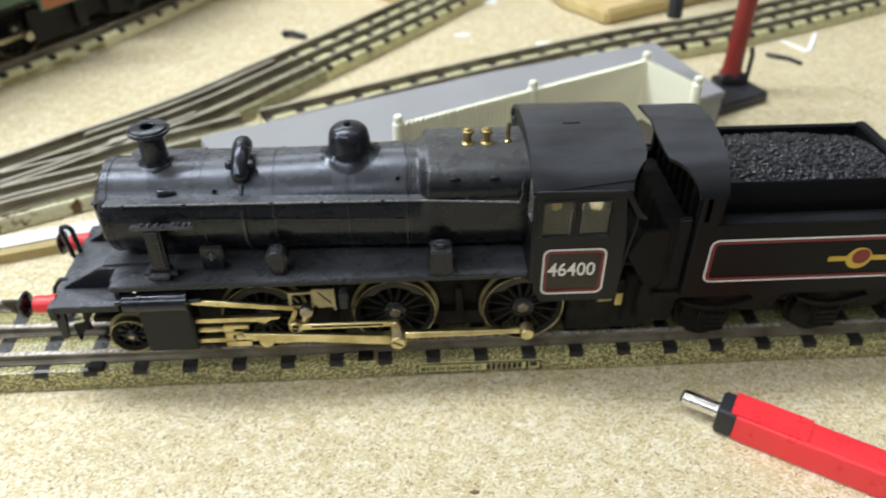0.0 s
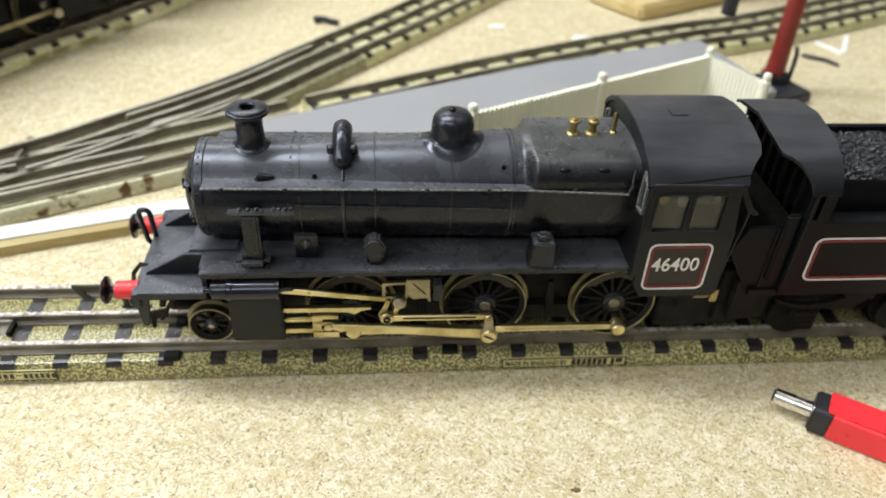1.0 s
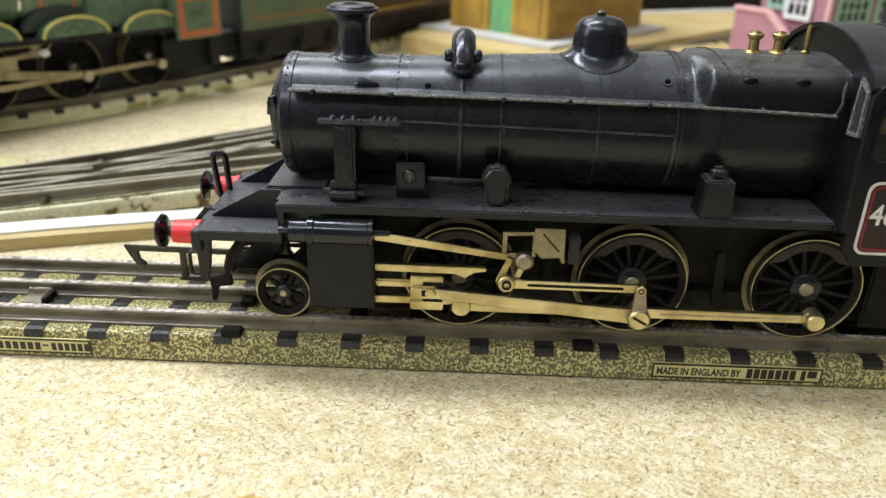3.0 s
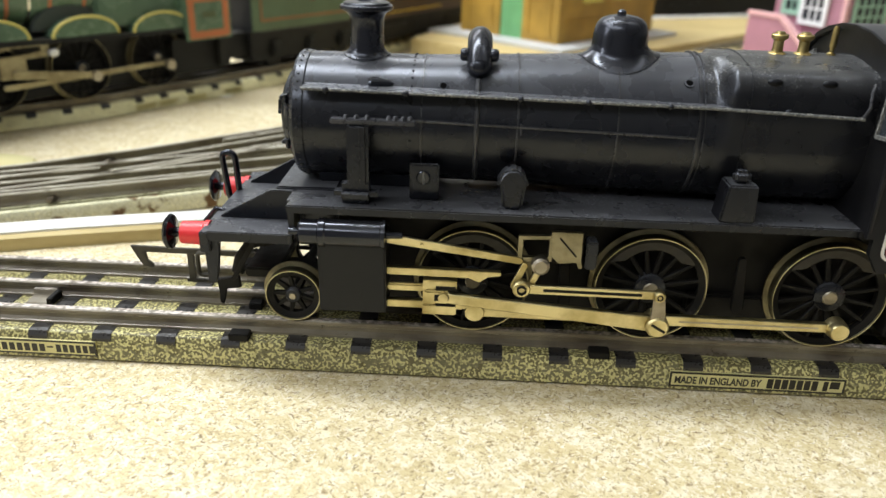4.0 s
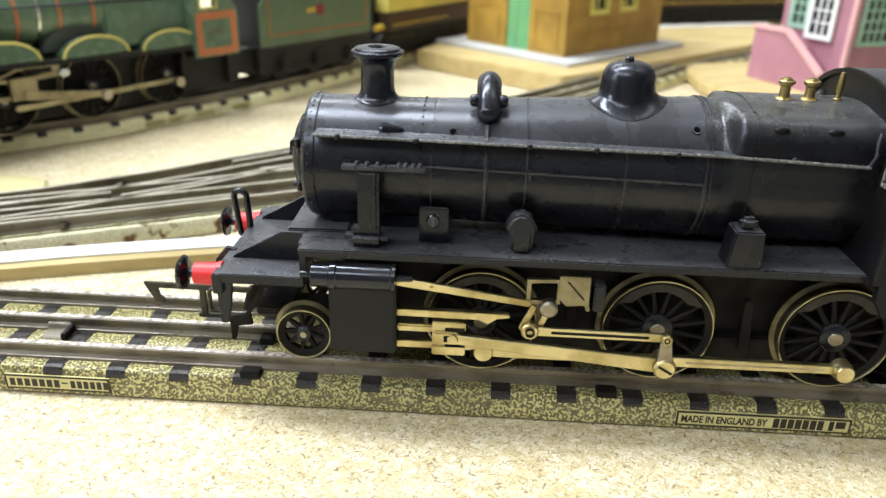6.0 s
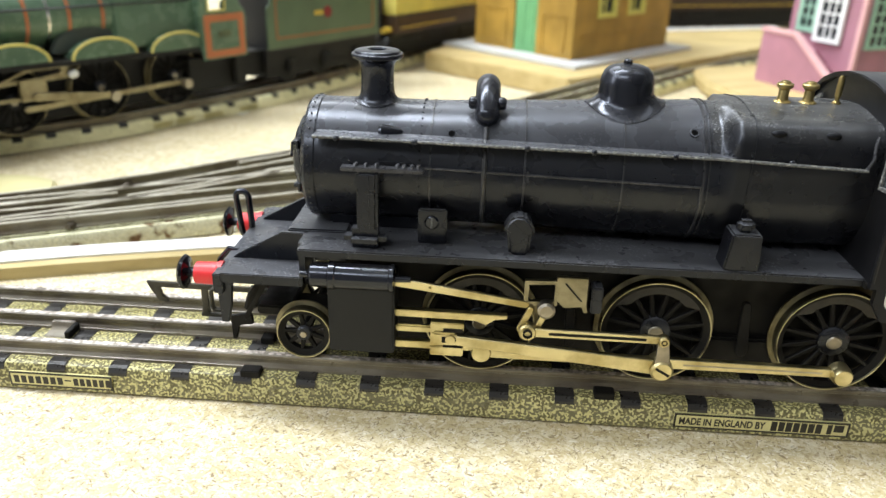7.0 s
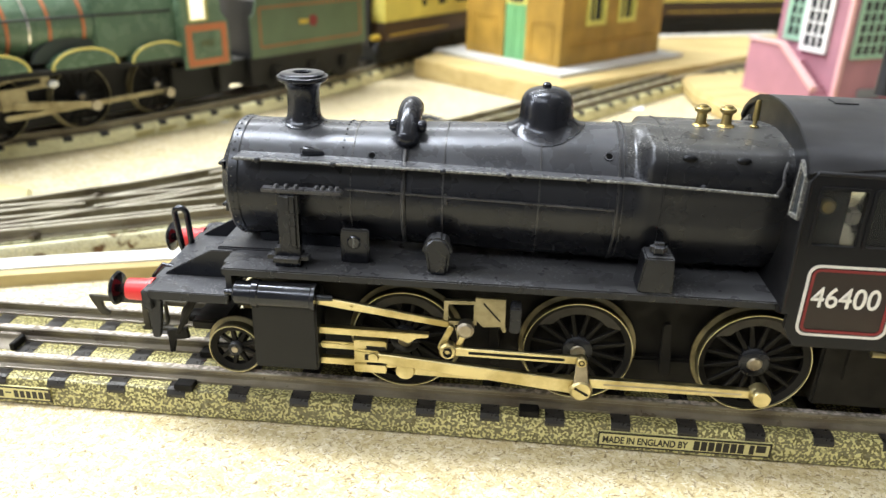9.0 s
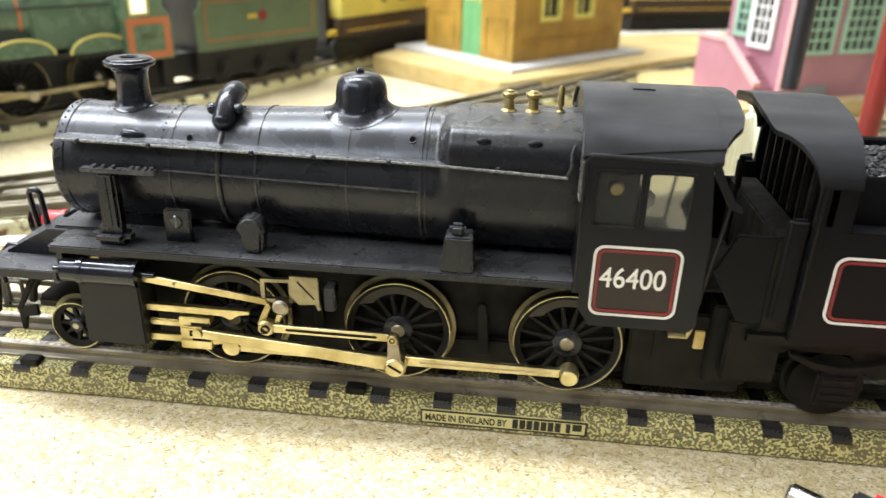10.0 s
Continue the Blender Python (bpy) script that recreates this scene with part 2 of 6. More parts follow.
def make_board(name):
    """Chipboard: pale pressed chips of uneven tone with short tan and brown flakes lying every way."""
    m = Mat(name, (0.62, 0.52, 0.32), 0.62)
    ground = m.ramp(m.noise(9, 5), [(0.3, (0.525, 0.436, 0.238)), (0.72, (0.575, 0.486, 0.278))])

    def chips(scale, angle, seed):
        """A random tone for each pressed chip, its outline frayed."""
        where = m.turned(scale, angle)
        fray = m.node("ShaderNodeTexNoise", Scale=1.6, Detail=3.0)
        m.link(where, fray.inputs["Vector"])
        push = m.t.nodes.new("ShaderNodeVectorMath")
        push.operation = "MULTIPLY_ADD"
        push.inputs[1].default_value, push.inputs[2].default_value = (1.1, 1.1, 1.1), (seed, seed * 0.7, 0)
        m.link(fray.outputs["Color"], push.inputs[0])
        both = m.t.nodes.new("ShaderNodeVectorMath")
        m.link(where, both.inputs[0])
        m.link(push.outputs[0], both.inputs[1])
        cell = m.node("ShaderNodeTexVoronoi", Scale=1.0)
        m.link(both.outputs[0], cell.inputs["Vector"])
        grey = m.t.nodes.new("ShaderNodeSeparateColor")
        m.link(cell.outputs["Color"], grey.inputs[0])
        return grey.outputs[0]

    one, two, three = chips((420, 760, 1), 24, 3.1), chips((520, 330, 1), 70, 11.7), chips((900, 1500, 1), 128, 23.9)
    colour = m.mix(m.ramp(one, [(0.50, 0.0), (0.85, 0.85)]), ground, (0.69, 0.615, 0.43))
    colour = m.mix(m.ramp(two, [(0.62, 0.0), (0.95, 0.42)]), colour, (0.44, 0.35, 0.175))
    colour = m.mix(m.ramp(three, [(0.55, 0.0), (0.98, 0.60)]), colour, (0.72, 0.66, 0.47))
    colour = m.mix(m.ramp(m.noise(70, 4), [(0.56, 0.0), (0.76, 0.22)]), colour, (0.50, 0.41, 0.20))
    colour = m.mix(m.ramp(m.noise(1700, 2), [(0.54, 0.0), (0.68, 0.50)]), colour, (0.42, 0.325, 0.16))
    tan, pale, brown = (0.35, 0.255, 0.12), (0.76, 0.70, 0.56), (0.20, 0.14, 0.065)
    flakes = [(8, (560, 1700, 1), tan, 0.62, 0.6), (79, (600, 1800, 1), tan, 0.62, 0.6), (150, (560, 1600, 1), tan, 0.62, 0.6),
              (62, (420, 1200, 1), pale, 0.60, 0.5), (131, (450, 1300, 1), pale, 0.60, 0.5), (12, (800, 2000, 1), (0.84, 0.81, 0.70), 0.645, 0.75),
              (140, (760, 1900, 1), brown, 0.648, 0.85), (82, (700, 1800, 1), brown, 0.650, 0.85), (18, (740, 1900, 1), brown, 0.652, 0.85), (48, (1000, 2600, 1), brown, 0.645, 0.8), (110, (300, 900, 1), (0.30, 0.19, 0.08), 0.72, 0.6),
              (64, (150, 430, 1), (0.34, 0.24, 0.11), 0.74, 0.55), (160, (170, 380, 1), (0.40, 0.29, 0.13), 0.74, 0.5)]
    for k, (turn, scale, tint, edge, strength) in enumerate(flakes):
        where = m.turned(scale, turn)
        shift = m.t.nodes.new("ShaderNodeVectorMath")
        shift.inputs[1].default_value = (17.3 * k, 9.1 * k, 3.7 * k)
        m.link(where, shift.inputs[0])
        wobble = m.node("ShaderNodeTexNoise", Scale=1.0, Detail=2.5, Distortion=0.6)
        m.link(shift.outputs[0], wobble.inputs["Vector"])
        f = m.ramp(wobble.outputs["Fac"], [(edge, 0.0), (edge + 0.04, 1.0)])
        colour = m.mix(m.math("MULTIPLY", f, strength), colour, tint)
    colour = m.mix(m.ramp(m.noise(30, 4), [(0.60, 0.0), (0.80, 0.35)]), colour, (0.50, 0.35, 0.14))
    m.colour(colour)
    return m.bump(m.noise(900, 3), 0.25, 0.0002)


BOARD = make_board("chipboard")


def make_ballast(name, dark, light, edge=0.50, worn=0.0):
    """Printed tinplate ballast: cream squiggles on olive."""
    m = Mat(name, dark, 0.32)
    fac = m.noise(2100, 0.5, m.coords((1, 1.2, 1)), 0.5)
    colour = m.mix(m.ramp(fac, [(edge - 0.03, 0.0), (edge + 0.03, 1.0)]), dark, light)
    colour = m.mix(m.ramp(m.noise(1500, 2), [(0.55, 0.0), (0.62, 0.7)]), colour, tuple(c * 1.5 for c in dark))
    grime = m.ramp(m.noise(45, 4), [(0.45, 0.0), (0.8, 0.4)])
    colour = m.mix(grime, colour, tuple(c * 0.7 for c in dark))
    if worn:
        colour = m.mix(m.ramp(m.noise(160, 5), [(0.60 - 0.05 * worn, 0.0), (0.66 - 0.05 * worn, worn)]), colour, (0.12, 0.065, 0.026))
    m.colour(colour)
    m.rough(m.ramp(m.noise(200, 3), [(0.3, 0.18), (0.7, 0.38)]))
    return m


LITHO = make_ballast("printed_ballast", (0.140, 0.124, 0.058), (0.58, 0.53, 0.23), 0.525)
LITHO3 = make_ballast("faded_printed_ballast", (0.50, 0.47, 0.27), (0.78, 0.75, 0.46), 0.36, 0.15)
LITHO2 = make_ballast("worn_printed_ballast", (0.28, 0.26, 0.14), (0.68, 0.65, 0.36), 0.36, 0.25)
CREAM_EDGE = make_ballast("rusty_cream_edge", (0.50, 0.475, 0.30), (0.62, 0.60, 0.42), 0.45, 1.0)
GREY_BED = make_ballast("grey_track_bed", (0.21, 0.20, 0.115), (0.34, 0.325, 0.20), 0.5, 0.3)
SLEEPER = make_paint("black_sleeper_print", (0.022, 0.020, 0.018), 0.30, 0.25, 200)
YELLOW_LABEL = make_paint("yellow_label_print", (0.60, 0.55, 0.26), 0.4, 0.10, 200)
INK_BLACK = make_paint("hole_shade_black", (0.003, 0.003, 0.003), 0.9)
INK_BLACK.b.inputs["Specular IOR Level"].default_value = 0.02
BLACK_INK = make_paint("black_ink", (0.018, 0.015, 0.010), 0.4)


def make_wood(name, light, dark):
    m = Mat(name, light, 0.55)
    grain = m.noise(1.0, 4, m.coords((20, 160, 160)))
    colour = m.mix(m.ramp(grain, [(0.4, 0.0), (0.65, 1.0)]), light, dark)
    m.colour(m.mix(m.ramp(m.noise(24, 3), [(0.45, 0.0), (0.8, 0.6)]), colour, tuple(c * 0.75 for c in dark)))
    return m.bump(grain, 0.15, 0.0002)


WOOD = make_wood("pale_wood", (0.60, 0.475, 0.225), (0.48, 0.36, 0.15))
WOOD_STRIP = make_wood("strip_wood", (0.52, 0.42, 0.20), (0.38, 0.29, 0.115))

RAIL_WORN = make_black("worn_grey_edge", (0.055, 0.054, 0.050), 0.45, 1.0, 0.5)
RAIL_WORN.colour(RAIL_WORN.ramp(RAIL_WORN.noise(2600, 3), [(0.36, (0.06, 0.06, 0.056)), (0.52, (0.12, 0.12, 0.11)), (0.68, (0.30, 0.29, 0.26))]))
BAND_GREY = make_paint("mottled_grey_plastic", (0.032, 0.032, 0.035), 0.30, 0.7, 260)
CYL_BLACK = make_black("plain_black_block", (0.010, 0.0095, 0.0080), 0.42, 0.1, 0.30)

# ---- mesh helpers, all lengths in mm ----


def thing(name, label, category, x=0, y=0, z=0, turn=0, group="", kind=""):
    ob = new(name)
    ob.empty_display_size = 0.01
    ob.matrix_world = pose(x * MM, y * MM, z * MM, 0, 0, turn)
    return tagged(ob, label, category, group, kind)


def part(name, bm, material, parent=None, label="", smooth=True, angle=35):
    """Links a bmesh, drawn in mm, as ONE mesh object under a thing or a part."""
    bmesh.ops.transform(bm, matrix=Matrix.Scale(MM, 4), verts=bm.verts)
    bmesh.ops.recalc_face_normals(bm, faces=bm.faces)
    for f in bm.faces:
        f.smooth = smooth
    limit = radians(angle)
    for e in bm.edges:
        e.smooth = not (len(e.link_faces) == 2 and e.calc_face_angle(0) > limit)
    me = bpy.data.meshes.new(name)
    bm.to_mesh(me)
    bm.free()
    me.materials.append(material.m if isinstance(material, Mat) else material)
    ob = new(name, me)
    ob.parent = parent
    if label:
        ob["label"] = label
    return ob


def bevel(bm, width, segments=2, angle=30):
    edges = [e for e in bm.edges if len(e.link_faces) == 2 and e.calc_face_angle(0) > radians(angle)]
    if edges and width > 0:
        bmesh.ops.bevel(bm, geom=edges, offset=width, segments=segments, affect="EDGES", clamp_overlap=True)
    return bm


def box(x0, x1, y0, y1, z0, z1, soft=0.0, bm=None, segments=2):
    own = bmesh.new()
    bmesh.ops.create_cube(own, size=1, matrix=Matrix.Translation(((x0 + x1) / 2, (y0 + y1) / 2, (z0 + z1) / 2)) @ Matrix.Diagonal((abs(x1 - x0), abs(y1 - y0), abs(z1 - z0), 1)))
    bevel(own, soft, segments)
    return merge(bm, own)


def merge(bm, own):
    if bm is None:
        return own
    me = bpy.data.meshes.new("scrap")
    own.to_mesh(me)
    own.free()
    bm.from_mesh(me)
    bpy.data.meshes.remove(me)
    return bm


def prism(points, axis, a, b, soft=0.0, bm=None, segments=2):
    """A flat outline pulled from a to b along an axis: x takes (y, z), y takes (x, z), z takes (x, y)."""
    own = bmesh.new()
    put = {"x": lambda p, d: (d, p[0], p[1]), "y": lambda p, d: (p[0], d, p[1]), "z": lambda p, d: (p[0], p[1], d)}[axis]
    low = [own.verts.new(put(p, a)) for p in points]
    high = [own.verts.new(put(p, b)) for p in points]
    n = len(points)
    own.faces.new(low)
    own.faces.new(high)
    for i in range(n):
        own.faces.new((low[i], low[(i + 1) % n], high[(i + 1) % n], high[i]))
    bmesh.ops.recalc_face_normals(own, faces=own.faces)
    bevel(own, soft, segments)
    return merge(bm, own)


def lathe(profile, centre, axis="z", segments=40, bm=None, start=0.0, sweep=360.0):
    """Turns (radius, height) pairs round an axis through centre."""
    own = bmesh.new()
    full = sweep >= 359.9
    count = segments if full else segments + 1
    rings = []
    for r, h in profile:
        ring = []
        for i in range(count):
            a = radians(start + sweep * i / segments)
            c, s = r * math.cos(a), r * math.sin(a)
            p = {"z": (c, s, h), "x": (h, c, s), "y": (c, h, s)}[axis]
            ring.append(own.verts.new([p[k] + centre[k] for k in range(3)]))
        rings.append(ring)
    for one, two in zip(rings, rings[1:]):
        for i in range(segments):
            j = (i + 1) % count
            own.faces.new((one[i], one[j], two[j], two[i]))
    for ring, (r, h) in ((rings[0], profile[0]), (rings[-1], profile[-1])):
        if full and r > 1e-6 and profile[0] != profile[-1]:
            own.faces.new(ring)
    bmesh.ops.remove_doubles(own, verts=own.verts, dist=1e-5)
    return merge(bm, own)


def tube(points, radius, segments=10, bm=None, closed=False):
    """A round bar along a line of points."""
    own = bmesh.new()
    pts = [Vector(p) for p in points]
    n = len(pts)
    rings, side = [], None
    for i, p in enumerate(pts):
        ahead = pts[(i + 1) % n] - pts[i - 1] if closed or 0 < i < n - 1 else (pts[1] - pts[0] if i == 0 else pts[-1] - pts[-2])
        ahead.normalize()
        if side is None:
            side = ahead.orthogonal().normalized()
        side = (side - ahead * side.dot(ahead)).normalized()
        up = ahead.cross(side)
        rings.append([own.verts.new(p + radius * (math.cos(2 * math.pi * k / segments) * side + math.sin(2 * math.pi * k / segments) * up)) for k in range(segments)])
    pairs = list(zip(rings, rings[1:])) + ([(rings[-1], rings[0])] if closed else [])
    for one, two in pairs:
        for k in range(segments):
            own.faces.new((one[k], one[(k + 1) % segments], two[(k + 1) % segments], two[k]))
    if not closed:
        own.faces.new(rings[0])
        own.faces.new(rings[-1])
    return merge(bm, own)


def bar(p, q, width, y0, y1, width2=None, soft=0.12, bm=None):
    """A flat rod in the x-z plane from p to q, between y0 and y1, with round ends."""
    (x0, z0), (x1, z1) = p, q
    width2 = width2 or width
    a = math.atan2(z1 - z0, x1 - x0)
    out = []
    for k in range(7):
        b = a + math.pi / 2 + math.pi * k / 6
        out.append((x0 + width / 2 * math.cos(b), z0 + width / 2 * math.sin(b)))
    for k in range(7):
        b = a - math.pi / 2 + math.pi * k / 6
        out.append((x1 + width2 / 2 * math.cos(b), z1 + width2 / 2 * math.sin(b)))
    return prism(out, "y", y0, y1, soft, bm, 1)


def ellipsoid(centre, rx, ry, rz, bm=None, segments=16):
    own = bmesh.new()
    bmesh.ops.create_uvsphere(own, u_segments=segments, v_segments=segments // 2, radius=1, matrix=Matrix.Translation(centre) @ Matrix.Diagonal((rx, ry, rz, 1)))
    return merge(bm, own)


def arc(cx, cz, r, a0, a1, n):
    return [(cx + r * math.cos(radians(a0 + (a1 - a0) * i / n)), cz + r * math.sin(radians(a0 + (a1 - a0) * i / n))) for i in range(n + 1)]


def rounded(x0, x1, z0, z1, r, n=5):
    return arc(x1 - r, z1 - r, r, 0, 90, n) + arc(x0 + r, z1 - r, r, 90, 180, n) + arc(x0 + r, z0 + r, r, 180, 270, n) + arc(x1 - r, z0 + r, r, 270, 360, n)


def ring_plate(outer, inner, axis, a, b, bm=None):
    """A flat band between two outlines of equal point count."""
    own = bmesh.new()
    put = {"x": lambda p, d: (d, p[0], p[1]), "y": lambda p, d: (p[0], d, p[1]), "z": lambda p, d: (p[0], p[1], d)}[axis]
    loops = [[own.verts.new(put(p, d)) for p in pts] for pts, d in ((outer, a), (outer, b), (inner, b), (inner, a))]
    n = len(outer)
    for k in range(4):
        one, two = loops[k], loops[(k + 1) % 4]
        for i in range(n):
            own.faces.new((one[i], one[(i + 1) % n], two[(i + 1) % n], two[i]))
    return merge(bm, own)


def lettering(text, size, parent, material, x, y, z, name="lettering", squash=1.0, thick=0.03, bold=0.0):
    """Raised writing on a face that looks to -y, its left foot at (x, z)."""
    data = bpy.data.curves.new("scrap", "FONT")
    data.body, data.size, data.extrude, data.offset = text, size, thick, bold
    ob = new("scrap", data)
    bpy.context.view_layer.update()
    me = bpy.data.meshes.new_from_object(ob.evaluated_get(bpy.context.evaluated_depsgraph_get()))
    bpy.data.objects.remove(ob)
    bm = bmesh.new()
    bm.from_mesh(me)
    bpy.data.meshes.remove(me)
    bmesh.ops.transform(bm, matrix=Matrix.Translation((x, y, z)) @ Matrix.Rotation(radians(90), 4, "X") @ Matrix.Diagonal((squash, 1, 1, 1)), verts=bm.verts)
    return part(name, bm, material, parent, smooth=False)

# ---- structure: room and baseboard ----


def slab(name, x0, x1, y0, y1, z0, z1, material, label=""):
    ob = part(name, box(x0, x1, y0, y1, z0, z1), material, None, label, smooth=False)
    return tagged(ob, label, "", "", "structure")


slab("floor", -2300, 2300, -2300, 2300, -1000, -900, FLOOR_PAINT, "plain grey workshop floor under the layout")
slab("ceiling", -2300, 2300, -2300, 2300, 1500, 1560, CEIL_PAINT, "plain white painted workshop ceiling")
# Whiter than the other walls: an unseen reflector for the boiler's sheen.
slab("wall_north", -2300, 2300, 2300, 2400, -900, 1500, CEIL_PAINT, "plain white unseen wall, a reflector for the boiler top")
slab("wall_south", -2300, 2300, -2400, -2300, -900, 1500, WALL_PAINT, "plain pale painted workshop wall")
slab("wall_east", 2300, 2400, -2300, 2300, -900, 1500, WALL_PAINT, "plain pale painted workshop wall")
slab("wall_west", -2400, -2300, -2300, 2300, -900, 1500, WALL_PAINT, "plain pale painted workshop wall")
# Near edge is unseen; its slant keeps bounced light off the engine's flank.
baseboard = part("baseboard", prism([(-1200, -300), (-60, -150), (170, -96), (1300, -96), (1300, 1400), (-1200, 1400)], "z", -18, 0), BOARD, smooth=False)
tagged(baseboard, "bare chipboard baseboard of a model railway layout", "", "", "structure")

# ---- tracks ----


def smooth_line(points, steps=8):
    """Catmull-Rom through plan points."""
    pts = [Vector((*p, 0)) for p in points]
    pts = [2 * pts[0] - pts[1]] + pts + [2 * pts[-1] - pts[-2]]
    out = []
    for a, b, c, d in zip(pts, pts[1:], pts[2:], pts[3:]):
        for k in range(steps):
            t = k / steps
            out.append(0.5 * (2 * b + (c - a) * t + (2 * a - 5 * b + 4 * c - d) * t * t + (3 * b - a - 3 * c + d) * t ** 3))
    return out + [pts[-2]]


def sweep(profile, line, bm=None):
    """A closed cross-section (offset to the right-hand side, height) along a plan line."""
    own = bmesh.new()
    rings = []
    for i, p in enumerate(line):
        ahead = (line[min(i + 1, len(line) - 1)] - line[max(i - 1, 0)]).normalized()
        side = Vector((ahead.y, -ahead.x, 0))
        rings.append([own.verts.new(p + side * o + Vector((0, 0, h))) for o, h in profile])
    n = len(profile)
    for one, two in zip(rings, rings[1:]):
        for k in range(n):
            own.faces.new((one[k], one[(k + 1) % n], two[(k + 1) % n], two[k]))
    own.faces.new(rings[0])
    own.faces.new(rings[-1])
    return merge(bm, own)


TOP = 5.2  # top of the tinplate bed over the board


def bed_profile(half=13.1, top=TOP):
    return [(-half + 0.6, 0.0), (-half + 0.6, 0.45), (-half - 0.9, 0.45), (-half - 0.35, top - 0.9), (-half + 0.1, top - 0.2), (-half + 0.8, top), (half - 0.8, top), (half - 0.1, top - 0.2), (half + 0.35, top - 0.9), (half + 0.9, 0.45), (half - 0.6, 0.45), (half - 0.6, 0.0)]


def rail_profile(offset, top=7.9, foot=TOP):
    right = [(0.55, top), (0.75, top - 0.2), (0.75, top - 0.8), (0.45, top - 1.05), (0.45, foot + 0.9), (0.7, foot + 0.7), (1.25, foot + 0.45), (1.3, foot)]
    return [(offset + o, h) for o, h in right] + [(offset - o, h) for o, h in reversed(right)]


def along(line, gap, first=0.0):
    """Places at even steps on a plan line: position and heading in degrees."""
    out, done, want = [], 0.0, first
    for a, b in zip(line, line[1:]):
        d = (b - a).length
        while want <= done + d:
            p = a.lerp(b, (want - done) / d)
            out.append((p, math.degrees(math.atan2(b.y - a.y, b.x - a.x))))
            want += gap
        done += d
    return out


def sleeper_mesh(width=3.3, half=13.1, top=TOP):
    """A printed sleeper, a little proud, folded over both edges of the bed."""
    o = 0.14
    pts = [(-half - 0.56, top - 1.35), (-half - 0.5, top - 0.85), (-half, top - 0.05), (-half + 0.8, top + o)]
    outer = pts + [(-y, z) for y, z in reversed(pts)]
    inner = [(y * 0.97, z - 0.3) for y, z in reversed(outer)]
    bm = prism(outer + inner, "x", -width / 2, width / 2)
    bmesh.ops.transform(bm, matrix=Matrix.Scale(MM, 4), verts=bm.verts)
    me = bpy.data.meshes.new("sleeper")
    bm.to_mesh(me)
    bm.free()
    me.materials.append(SLEEPER.m)
    return me


SLEEPER_MESH = sleeper_mesh()


def track(line, label, bed_material, rail_material, gap=11.17, first=0.0):
    t = thing("railway_track", label, "track", group="tracks of the layout")
    part("bed", sweep(bed_profile(), line), bed_material, t)
    for o in (-9.5, 0, 9.5):
        part("rail", sweep(rail_profile(o), line), rail_material, t)
    for p, heading in along(line, gap, first):
        s = new("sleeper", SLEEPER_MESH)
        s.parent = t
        s.matrix_basis = pose(p.x * MM, p.y * MM, 0, 0, 0, heading)
    return t


straight = [Vector((x, 0, 0)) for x in range(-420, 441, 20)]
main_track = track(straight, "tinplate three-rail track with printed ballast under the black locomotive", LITHO, RAILM, 11.17, 420.6 - 37 * 11.17)


def track_label(x0, x1, words, parent):
    """A yellow maker's panel printed on the side of the bed, with its black rim."""
    plate = part("maker_panel", prism([(x0, 0.95), (x1, 0.95), (x1, 3.75), (x0, 3.75)], "y", -14.05, -13.2), YELLOW_LABEL, parent, "yellow printed panel with a thin black rim")
    rim = ring_plate([(x0, 0.95), (x1, 0.95), (x1, 3.75), (x0, 3.75)], [(x0 + 0.32, 1.25), (x1 - 0.32, 1.25), (x1 - 0.32, 3.45), (x0 + 0.32, 3.45)], "y", -14.06, -13.9)
    part("rim", rim, BLACK_INK, plate)
    x = x0 + 0.8
    for kind, width, size in words:
        if kind == "bars":
            n = round(width / 1.25)
            step = width / n
            for k in range(n):
                part("printed_bar", box(x + k * step, x + k * step + step * 0.72, -14.06, -13.95, 2.3 - size / 2, 2.3 + size / 2), BLACK_INK, plate)
        elif kind == "dash":
            part("printed_bar", box(x, x + width * 0.7, -14.06, -13.95, 2.35, 2.65), BLACK_INK, plate)
        else:
            lettering(kind, size, plate, BLACK_INK, x, -14.04, 2.3 - size * 0.34, "maker_lettering", width, 0.03, 0.06)
            continue
        x += width
    return plate


track_label(-52.6, -33.9, [("bars", 9.3, 1.5), ("dash", 1.6, 0), ("bars", 7.0, 1.5)], main_track)
made = track_label(63.9, 92.8, [("MADE IN ENGLAND BY", 0.72, 1.9)], main_track)
for x0, x1, z0 in [(80.0 + 1.22 * k, 81.0 + 1.22 * k, 1.4) for k in range(7)] + [(89.2, 90.0, 1.4), (90.3, 91.9, 1.9)]:
    part("printed_bar", box(x0, x1, -14.06, -13.95, z0, 3.3), BLACK_INK, made)
for x in (-9.2, 52.0, -65.5):
    part("rail_clip", box(x - 1.7, x + 1.7, -13.2, -10.9, TOP - 0.4, TOP + 1.0, 0.15, box(x - 1.2, x + 1.2, -0.6 - 2.0, 2.6, TOP, TOP + 1.3, 0.15)), FRAME_BLACK, main_track)

for x in (-79.0, -49.0):
    part("rail_chair", prism([(-4.6, TOP), (-4.2, TOP + 0.35), (-1.6, TOP + 0.6), (-1.2, TOP + 1.6), (1.2, TOP + 1.6), (1.6, TOP)], "x", x - 2.2, x + 2.2, 0.12), RAILM, main_track, "folded grey chair holding the centre rail")
    part("chair_pin", box(x + 2.0, x + 3.0, -4.8, -0.9, TOP, TOP + 1.5, 0.15), FRAME_BLACK, main_track, "black pin beside the chair")

# ---- the black locomotive ----
loco = thing("model_locomotive", "black plastic model tender locomotive with red buffers on tinplate track", "locomotive", 0, 0, RAIL)
ZC = 34.4  # boiler axis


